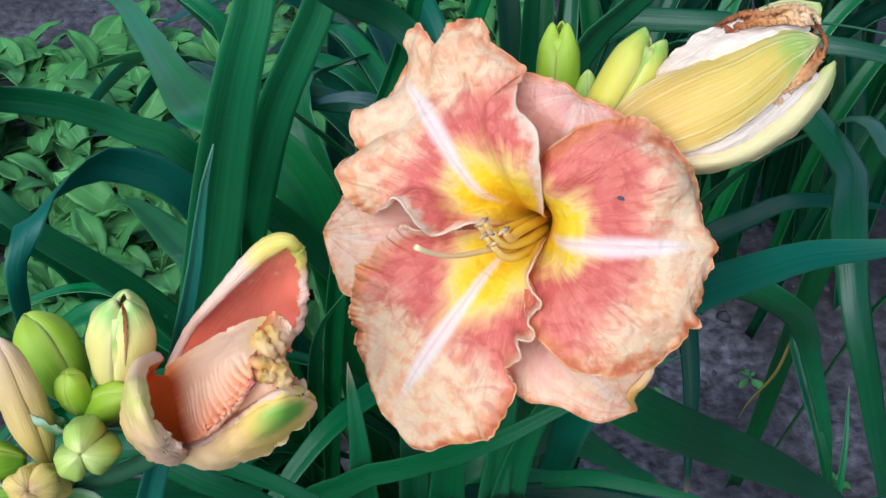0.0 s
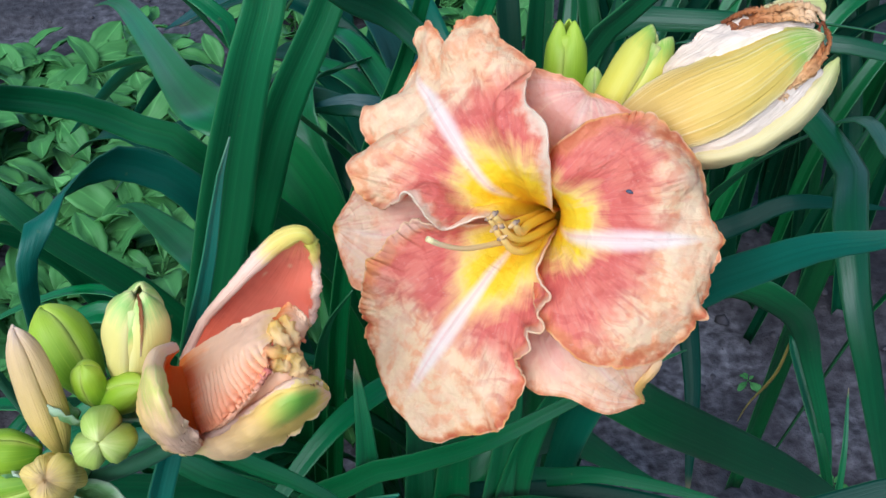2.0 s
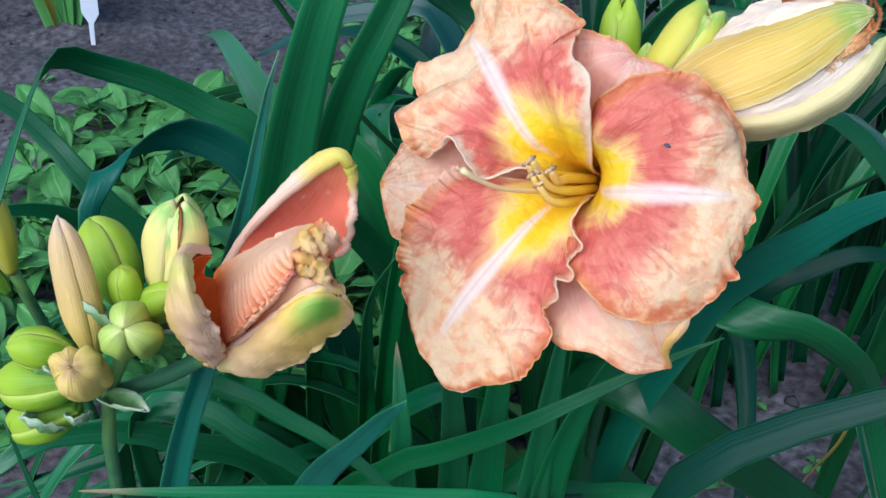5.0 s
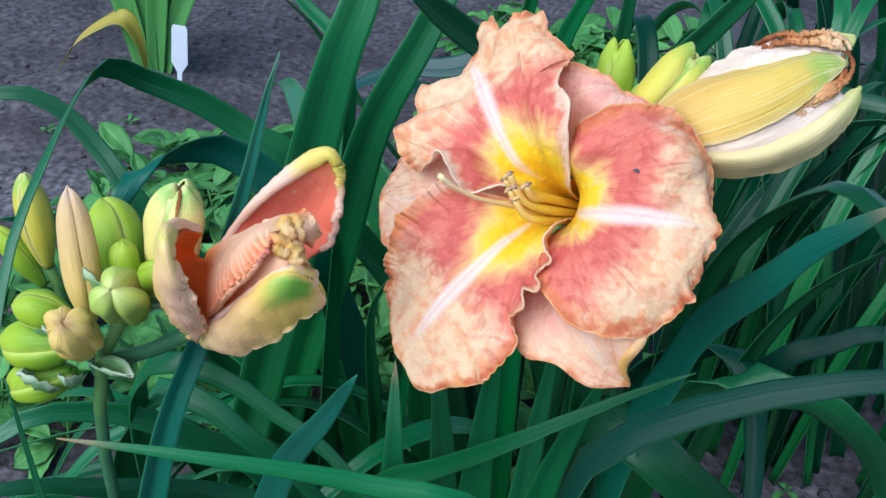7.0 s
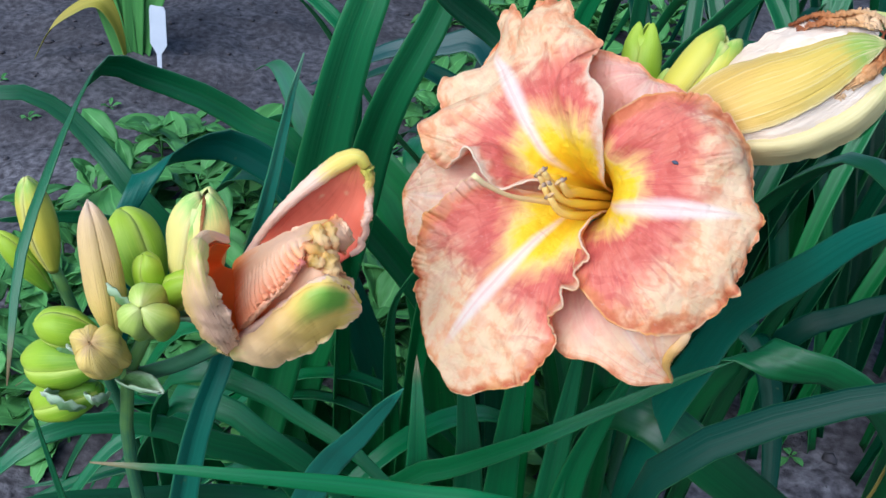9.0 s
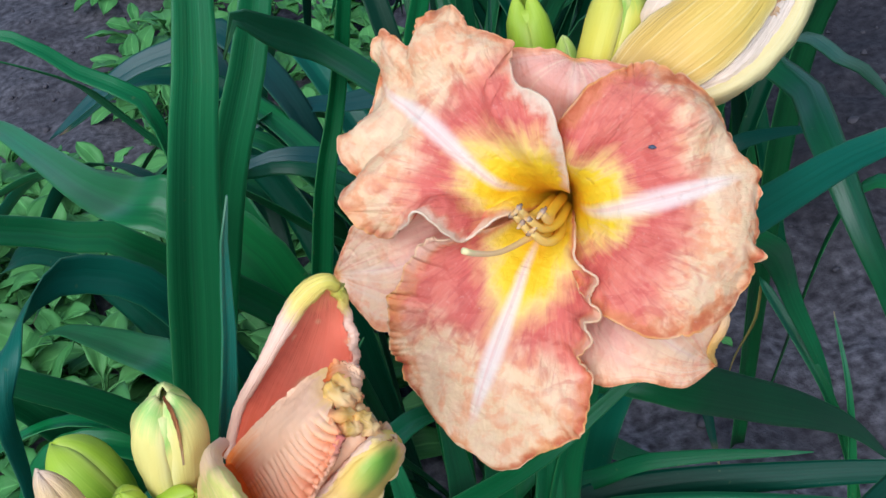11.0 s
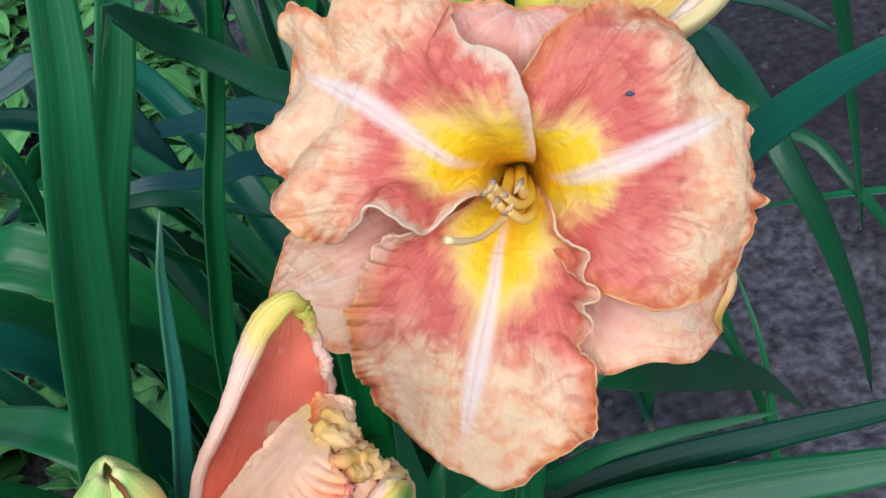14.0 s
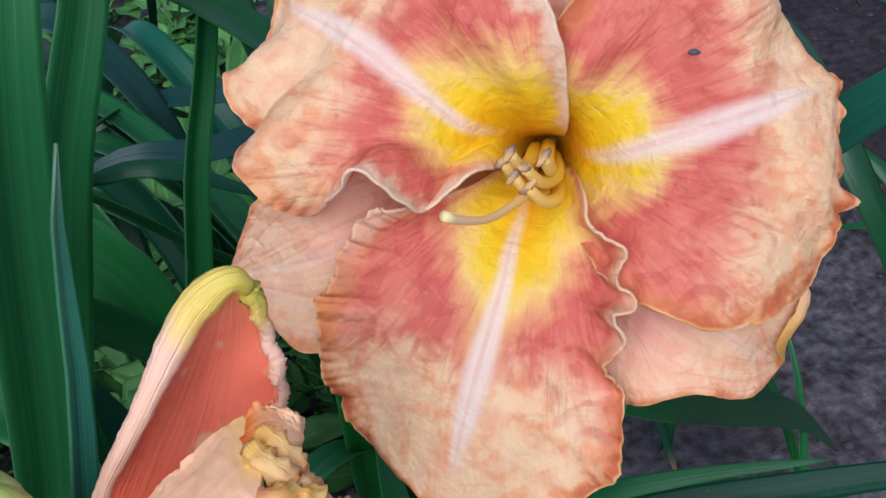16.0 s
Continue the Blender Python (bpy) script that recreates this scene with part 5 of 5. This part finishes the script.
bud(stalk_b, (-0.142, 0.265, 0.628), (-0.1465, 0.268, 0.685), 0.0068, BUD_PEACH, 10, seed=13, full=0.4, dome=3.6, lumpy=0.10, seam=0.14, label="slender closed peach-coloured faded bud")
bud(stalk_b, (-0.129, 0.277, 0.640), (-0.1305, 0.275, 0.662), 0.0054, BUD_GREEN, 0, seed=14, dome=3.6, core_size=0.96)
bud(stalk_b, (-0.130, 0.280, 0.636), (-0.110, 0.272, 0.656), 0.0066, BUD_GREEN, 60, seed=15)
bud(stalk_b, (-0.124, 0.270, 0.634), (-0.115, 0.236, 0.667), 0.0092, BUD_PALE, 90, gape=0.2, seed=16, full=0.62, dome=4.0, seam=0.52, core_size=0.62, bulge=0.12, lumpy=0.22, label="pale green three-lobed bud facing outwards")
bud(stalk_b, (-0.142, 0.262, 0.618), (-0.136, 0.236, 0.648), 0.0085, BUD_CREAM, 20, gape=0.3, seed=17, dome=5.0, seam=0.22, core_size=0.94, lumpy=0.26)
bud(stalk_b, (-0.148, 0.262, 0.632), (-0.170, 0.258, 0.636), 0.0075, BUD_GREEN, 20, seed=18)
bud(stalk_b, (-0.146, 0.260, 0.620), (-0.180, 0.262, 0.612), 0.0098, BUD_GREEN, 70, seed=19)
bud(stalk_b, (-0.150, 0.262, 0.604), (-0.180, 0.262, 0.590), 0.0085, BUD_GREEN, 70, seed=20)
def seam_line(owner, base, tip, radius, toward, span=(1.0, 0.60)):
    """The brown, dried slit where two sepals part."""
    b, d, f = np.array(base), np.array(tip) - np.array(base), np.array(toward, float)
    f -= d * (f @ d) / (d @ d)
    f /= np.linalg.norm(f)
    run = [b + d * s + f * radius * k for s, k in ((span[0] + 0.01, 0.10), (span[0] - 0.02, 0.62), (0.90, 0.98), (0.75, 1.07), (span[1], 1.06))]
    part("seam", tube("seam", run, (0.0007, 0.0008, 0.0005, 0.0003), 6, 40, 0.45), SHRIVEL, owner)


seam_line(stalk_b, (-0.1190, 0.287, 0.636), (-0.1105, 0.290, 0.683), 0.0110, (0.35, -0.75, 0.5))
for b, t, w in (((-0.128, 0.276, 0.628), (-0.128, 0.258, 0.646), 0.012), ((-0.140, 0.268, 0.616), (-0.155, 0.252, 0.632), 0.012), ((-0.140, 0.262, 0.612), (-0.118, 0.250, 0.618), 0.010), ((-0.150, 0.262, 0.60), (-0.146, 0.248, 0.612), 0.010), ((-0.133, 0.268, 0.642), (-0.141, 0.262, 0.657), 0.010), ((-0.127, 0.265, 0.640), (-0.121, 0.256, 0.651), 0.009),
                ((-0.158, 0.262, 0.620), (-0.163, 0.256, 0.638), 0.014), ((-0.157, 0.258, 0.598), (-0.166, 0.248, 0.611), 0.013), ((-0.128, 0.283, 0.630), (-0.104, 0.272, 0.640), 0.010)):
    bract(stalk_b, b, t, w)

HALF = view((-0.074, 0.246, 0.675))
half = part("half_open_bloom", tube("half_open_bloom", np.array([(-2.4, -1.9, -4.7), (-2.3, -1.4, -4.8), (-1.9, -0.5, -4.7), (-0.8, 0.4, -4.3), (0.5, 1.1, -4.0)]) * 0.01, (0.004, 0.007, 0.009, 0.008, 0.004), 14, 24), CAVITY, stalk_b, HALF, "half-open salmon flower with thick pale petal margins")
flower_part("inner_wall", lobe([(-1.95, 1.55, -1.7), (-2.05, 1.27, 0.0), (-1.52, 0.42, 1.7), (-1.22, -0.55, 0.9), (-1.2, -1.32, -1.2), (-1.5, -1.8, -3.4)], [(-2.55, 0.9, -3.0), (-2.75, 0.4, -1.9), (-2.65, -0.2, -1.6), (-2.35, -0.8, -2.1), (-1.95, -1.4, -3.0), (-1.7, -1.8, -3.8)],
    [(-1.6, 0.9, -3.7), (-1.3, 0.4, -3.5), (-1.2, -0.1, -3.4), (-1.2, -0.6, -3.4), (-1.3, -1.2, -3.7), (-1.5, -1.7, -4.1)], 75, 0.02, 6.0, 50, 25, 0.02), 0.0008, CAVITY, half, HALF)
# the tall back petal and its rolled margins
flower_part("petal", lobe([(-2.5, 0.9, -4.8), (-1.75, 2.2, -4.4), (-0.95, 3.05, -3.6), (-0.15, 3.82, -3.1), (0.57, 4.58, -3.0), (1.3, 5.25, -2.9), (2.0, 5.55, -2.6)], [(-1.8, 0.2, -4.9), (-0.1, 2.1, -4.8), (1.3, 4.0, -4.4), (2.1, 5.5, -2.7)],
    [(-0.6, 0.0, -4.6), (1.4, 1.6, -4.8), (2.25, 2.6, -4.7), (2.42, 3.45, -4.1), (2.45, 4.2, -3.9), (2.42, 4.95, -3.35), (2.2, 5.5, -2.7)], 61, 0.06, 9.0, 80, 35), 0.0012, SALMON, half, HALF)
part("margin", tube("margin", np.array([(-2.5, 0.9, -4.8), (-1.72, 2.3, -4.4), (-0.92, 3.12, -3.5), (-0.15, 3.88, -3.0), (0.57, 4.64, -2.92), (1.32, 5.28, -2.8), (2.02, 5.55, -2.45), (2.36, 5.3, -2.8)]) * 0.01, (0.0018, 0.0018, 0.0019, 0.0021, 0.0024, 0.0034, 0.0038, 0.0020), 14, 70, 0.14), PALE_EDGE, half, HALF)
scallops = line([(2.0, 2.1, -4.6), (2.28, 2.68, -4.6), (2.44, 3.45, -4.05), (2.47, 4.2, -3.85), (2.44, 4.9, -3.3), (2.38, 5.3, -2.9)], 60)
scallops[:, 0] += 0.16 * (np.abs(np.sin(np.linspace(0, 5.2 * math.pi, 60))) - 0.6) * np.linspace(1.0, 0.3, 60)
part("margin", tube("margin", scallops * 0.01, (0.0010, 0.0016, 0.0013, 0.0017, 0.0014, 0.0018, 0.0024), 12, 110, 0.6), PALE_EDGE, half, HALF)
# the folded inner petal, its pleated edge and the one beneath it
EDGE = [(-2.1, -1.2, -4.1), (-1.3, -1.35, -2.8), (-0.2, -0.72, -0.7), (0.58, 0.08, -0.2), (1.12, 0.72, 0.3), (1.40, 1.12, 0.50), (1.14, 1.52, 0.22)]


def gathered():
    """The folded petal: smooth above, gathered into fine pleats towards its free edge."""
    grid = lobe([(-2.4, 0.9, -4.0), (-2.03, 1.26, -3.2), (-0.6, 2.1, -2.7), (0.5, 2.65, -2.3), (1.48, 2.95, -2.0)],
                [(-2.4, -0.2, -4.1), (-1.4, 0.4, -2.2), (-0.1, 1.2, -0.75), (0.8, 1.8, -0.2), (1.45, 2.15, -0.6)], EDGE, 63, 0.05, 10.0, 220, 49, 0.03, 0.5)
    u, v = np.linspace(0, 1, 220)[:, None], np.sin(np.linspace(-1, 1, 49) * math.pi / 2)[None]
    drift = np.array([[0.5 * noise.noise((a * 9, b * 1.5, 3.0)) for b in v[0]] for a in u[:, 0]])
    wave = np.sin(2 * math.pi * (24 * u - 1.6 * v + drift))
    depth = 0.18 * np.clip((v + 0.05) / 0.8, 0, 1) * np.clip((0.93 - u) / 0.08, 0, 1) * np.clip((u - 0.15) / 0.1, 0, 1)
    return grid + (depth * wave)[..., None] * normals(grid)


flower_part("petal", gathered(), 0.0010, BLUSH, half, HALF)
part("pleated_edge", tube("pleated_edge", np.array(EDGE[1:6]) * 0.01 + np.array((0.0, 0.0, 0.0002)), (0.0005, 0.0008, 0.0010, 0.0012, 0.0013), 10, 110, 1.0), PLEAT, half, HALF)
flower_part("petal", lobe([(-1.4, -0.9, -3.4), (0.3, 0.5, -1.2), (1.3, 1.5, -0.3), (2.2, 1.6, -1.2)], [(-1.2, -1.5, -3.5), (0.6, -0.2, -1.3), (1.7, 0.9, -0.2), (2.5, 1.0, -1.2)], [(-0.9, -1.9, -3.7), (0.8, -0.8, -1.8), (2.0, 0.3, -0.5), (2.8, 0.4, -1.6)], 64, 0.06, 8.0, 60, 25, 0.03, 0.4), 0.0010, BLUSH, half, HALF)
# boat-shaped lower sepal and the curled one beside it
flower_part("sepal", lobe([(-2.1, -1.8, -4.3), (-1.3, -1.65, -3.1), (0.4, -0.55, -1.1), (2.0, 0.50, 0.0), (2.65, 0.5, -1.0), (2.95, 0.1, -2.3)], [(-2.1, -2.3, -4.6), (-0.9, -2.2, -3.3), (0.7, -1.25, -1.2), (2.0, -0.30, -0.15), (2.75, 0.0, -1.2), (3.0, 0.0, -2.35)],
    [(-2.1, -2.4, -5.2), (-0.6, -2.5, -4.6), (1.0, -1.9, -3.4), (2.2, -1.0, -2.4), (2.8, -0.5, -2.4), (3.0, -0.15, -2.45)], 67, 0.10, 8.0, 80, 35, 0.045), 0.0024, OUTER, half, HALF)
part("margin", tube("margin", np.array([(-1.75, -1.75, -3.6), (-0.5, -1.15, -2.0), (0.7, -0.35, -0.85), (2.0, 0.52, 0.0), (2.65, 0.55, -1.0), (2.95, 0.15, -2.3)]) * 0.01, (0.0012, 0.0017, 0.0016, 0.0018, 0.0022, 0.0014), 10, 70, 0.35), PALE_EDGE, half, HALF)
flower_part("sepal", lobe([(-2.0, 1.60, -1.5), (-2.1, 1.35, 0.2), (-1.55, 0.5, 1.95), (-1.25, -0.5, 1.1), (-1.2, -1.35, -1.0), (-1.5, -1.85, -3.3)], [(-2.15, 1.75, -1.5), (-2.38, 1.50, 0.4), (-1.95, 0.6, 2.1), (-1.65, -0.7, 1.4), (-1.65, -1.6, -1.0), (-1.85, -2.1, -3.3)],
    [(-2.6, 1.1, -2.6), (-2.9, 0.8, -1.0), (-3.05, -0.3, -1.1), (-2.75, -1.2, -1.5), (-2.4, -1.9, -2.6), (-2.1, -2.35, -4.2)], 69, 0.12, 9.0, 90, 35, 0.05), 0.0024, LIP, half, HALF)
flower_part("folded_hood", lobe([(1.2, 2.85, -2.1), (1.9, 2.98, -1.75), (2.38, 2.65, -1.4), (2.40, 2.36, -2.5)], [(1.3, 2.4, -1.1), (1.8, 2.5, -1.0), (2.2, 2.3, -1.2), (2.3, 2.1, -2.2)], [(1.45, 2.05, -0.7), (1.75, 2.05, -0.8), (1.95, 1.95, -1.3), (2.2, 1.8, -2.2)], 71, 0.10, 8.0, 90, 31, 0.06, 0.0), 0.0010, BLUSH, half, HALF)
for run, r in (([(1.2, 1.75, 0.0), (1.5, 1.6, 0.0), (1.9, 1.5, -0.4), (2.25, 1.5, -1.0)], 0.0019), ([(1.35, 2.5, -1.0), (1.55, 2.15, -0.5), (1.75, 1.85, -0.5), (1.75, 1.5, -0.5)], 0.0021),
               ([(1.75, 1.5, -0.4), (2.05, 1.25, -0.35), (2.2, 0.95, -0.45), (2.1, 0.62, -0.5)], 0.0026), ([(1.35, 1.25, 0.1), (1.65, 1.2, 0.0), (2.0, 1.1, -0.25)], 0.0018), ([(1.6, 2.65, -1.4), (1.85, 2.4, -0.9), (2.0, 2.0, -0.9), (2.15, 1.6, -0.9)], 0.0019)):
    part("crumpled_fold", tube("crumpled_fold", np.array(run) * 0.01, (0.7 * r, 1.35 * r, 1.0 * r, 1.45 * r, 0.5 * r), 14, 18, 0.7), CRUMPLE, half, HALF)
flower_part("crumpled_petal", lobe([(2.0, 0.95, -0.5), (2.4, 0.95, -0.9), (2.75, 0.8, -1.7)], [(2.1, 0.75, -0.2), (2.5, 0.75, -0.6), (2.85, 0.65, -1.5)], [(2.2, 0.5, -0.2), (2.55, 0.5, -0.6), (2.9, 0.4, -1.5)], 73, 0.12, 12.0, 90, 27, 0.15, 0.0), 0.0008, SHRIVEL, half, HALF)

# ---------------------------------------------------------------- a third stalk with yellow buds, further off
stalk_c = root("flower_stalk", Matrix.Translation((-0.30, 0.62, 0.0)), "slim stalk with yellow-green buds among the leaves", "flower stalk")
part("stem", tube("stem", [(-0.30, 0.62, -0.03), (-0.285, 0.54, 0.30), (-0.276, 0.453, 0.522)], (0.004, 0.0035), 10, 18), STALK, stalk_c)
bud(stalk_c, (-0.276, 0.452, 0.520), (-0.280, 0.447, 0.583), 0.0098, BUD_YELLOW, 0, seed=31)
bud(stalk_c, (-0.280, 0.452, 0.505), (-0.303, 0.446, 0.545), 0.0070, BUD_GREEN, 0, seed=32)


# ---------------------------------------------------------------- weeds, marker and neighbour plant
def weed_leaf(long, wide, seed):
    """A spoon-shaped leaf on a narrow stalk, cupped and drooping."""
    grid = np.zeros((14, 7, 3))
    for i, s in enumerate(np.linspace(0, 1, 14)):
        for j, v in enumerate(np.linspace(-1, 1, 7)):
            body = max(0.0, math.sin(math.pi * max(0.0, s - 0.22) ** 1.25 / 0.78 ** 1.25)) ** 0.6 if s > 0.22 else 0.0
            w = wide / 2 * max(0.08 * (1 - s * 0.9), body) * (1 + 0.12 * noise.noise((s * 9, v, seed)))
            grid[i, j] = v * w, s * long, 0.30 * w * v * v - 0.30 * long * s**3 + 0.008 * noise.noise((s * 5, v * 2, seed))
    return sheet("leaf", grid, 0.0006)


WEED_LEAVES = [weed_leaf(l, w, k) for k, (l, w) in enumerate(((0.085, 0.040), (0.100, 0.034), (0.070, 0.040), (0.115, 0.042), (0.055, 0.028), (0.090, 0.046)))]


def weed(x, y, seed):
    rng = random.Random(seed)
    tall = rng.uniform(0.045, 0.085) * (0.65 if y > 1.35 else 1.0)
    at = Matrix.Translation((x, y, soil_height(x, y)))
    plant = root("weed_plant", at, "low light green broad-leaved weed in soil", "weed", "weeds in the bed")
    part("stem", tube("stem", [(0, 0, -0.01), (0.004, 0, 0.04), (rng.uniform(-0.01, 0.01), 0.004, tall)], (0.002, 0.0015), 6, 8), WEED, plant, at)
    for k in range(rng.randint(9, 14)):
        up = rng.uniform(0.01, tall)
        turn = pose(0, 0, up, rng.uniform(5, 55) - 10 + up * 300, rng.uniform(-25, 25), k * 137 + rng.uniform(-25, 25))
        part("leaf", rng.choice(WEED_LEAVES), WEED, plant, at @ turn @ Matrix.Scale(rng.uniform(0.6, 1.1), 4))


rng = random.Random(21)
spots = []
while len(spots) < 98:
    x, y = rng.uniform(-0.74, 0.10), rng.uniform(0.86, 1.66)
    if y > 1.62 + 0.1 * math.sin(9 * x) or (x < -0.5 and y > 1.35 and rng.random() < 0.6) or any((x - a) ** 2 + (y - b) ** 2 < 0.0030 for a, b in spots):
        continue
    spots.append((x, y))
while len(spots) < 138:
    x, y = rng.uniform(-0.36, 0.16), rng.uniform(1.60, 2.45)
    if all((x - a) ** 2 + (y - b) ** 2 > 0.0042 for a, b in spots):
        spots.append((x, y))
for k, (x, y) in enumerate(spots):
    weed(x, y, 100 + k)

def seedling(x, y, seed):
    """A tiny sprout on the bare soil."""
    rng = random.Random(seed)
    at = Matrix.Translation((x, y, soil_height(x, y)))
    plant = root("weed_seedling", at, "tiny green weed seedling in bare soil", "weed", "seedlings on the soil")
    for k in range(5):
        part("leaf", rng.choice(WEED_LEAVES), WEED, plant, at @ pose(0, 0, 0.002, rng.uniform(10, 50), 0, k * 72 + rng.uniform(-20, 20)) @ Matrix.Scale(rng.uniform(0.15, 0.28), 4))


for k, (x, y) in enumerate(((0.36, 0.93), (0.25, 0.88), (0.42, 0.78), (0.30, 1.02), (-0.98, 1.62), (-1.10, 1.75), (-0.86, 1.70))):
    seedling(x, y, 300 + k)

tag = root("plant_marker", pose(-0.835, 1.874, 0, 0, 3, 0), "white plastic plant marker stuck in the soil", "plant marker")
bm = bmesh.new()
outline = [(-0.004, -0.05), (0.004, -0.05), (0.005, 0.025), (0.017, 0.045), (0.016, 0.115), (0.013, 0.122), (-0.013, 0.122), (-0.016, 0.115), (-0.017, 0.045), (-0.005, 0.025)]
face = bm.faces.new([bm.verts.new((x, 0, z)) for x, z in outline])
moved = [v for v in bmesh.ops.extrude_face_region(bm, geom=[face])["geom"] if isinstance(v, bmesh.types.BMVert)]
bmesh.ops.translate(bm, verts=moved, vec=(0, 0.002, 0))
bmesh.ops.bevel(bm, geom=bm.edges[:], offset=0.0004, segments=1, affect="EDGES")
mesh = bpy.data.meshes.new("label_plate")
bm.to_mesh(mesh)
bm.free()
part("label_plate", mesh, TAG, tag, WORLD[tag.name])

lily = root("lily_clump", Matrix.Translation((-0.91, 1.92, 0)), "light green lily clump with a yellowing drooping leaf", "lily leaves")
for dx, dy, h, w in ((-0.34, 0.10, 0.42, 0.05), (-0.22, -0.06, 0.46, 0.055), (-0.14, 0.12, 0.52, 0.05), (-0.05, -0.04, 0.55, 0.05), (0.05, 0.10, 0.55, 0.055), (0.12, -0.05, 0.50, 0.05), (0.20, 0.08, 0.46, 0.05), (0.30, 0.0, 0.40, 0.045)):
    leaf([(-0.91 + dx * 0.05, 1.92 + dy * 0.1, -0.02), (-0.91 + dx * 0.25, 1.92 + dy * 0.3, h * 0.40), (-0.91 + dx * 0.6, 1.92 + dy * 0.7, h * 0.82), (-0.91 + dx, 1.92 + dy, h)], w, LILY, lily, face=(1, 0.1, 0), keel=0.35, blunt=0.7)
leaf([(-0.915, 1.91, 0.0), (-0.925, 1.90, 0.07), (-0.95, 1.89, 0.115), (-0.992, 1.885, 0.100), (-1.045, 1.87, 0.06), (-1.09, 1.86, -0.01)], 0.040, YELLOWING, lily, face=(0.2, 0.8, 0.5), keel=0.3)
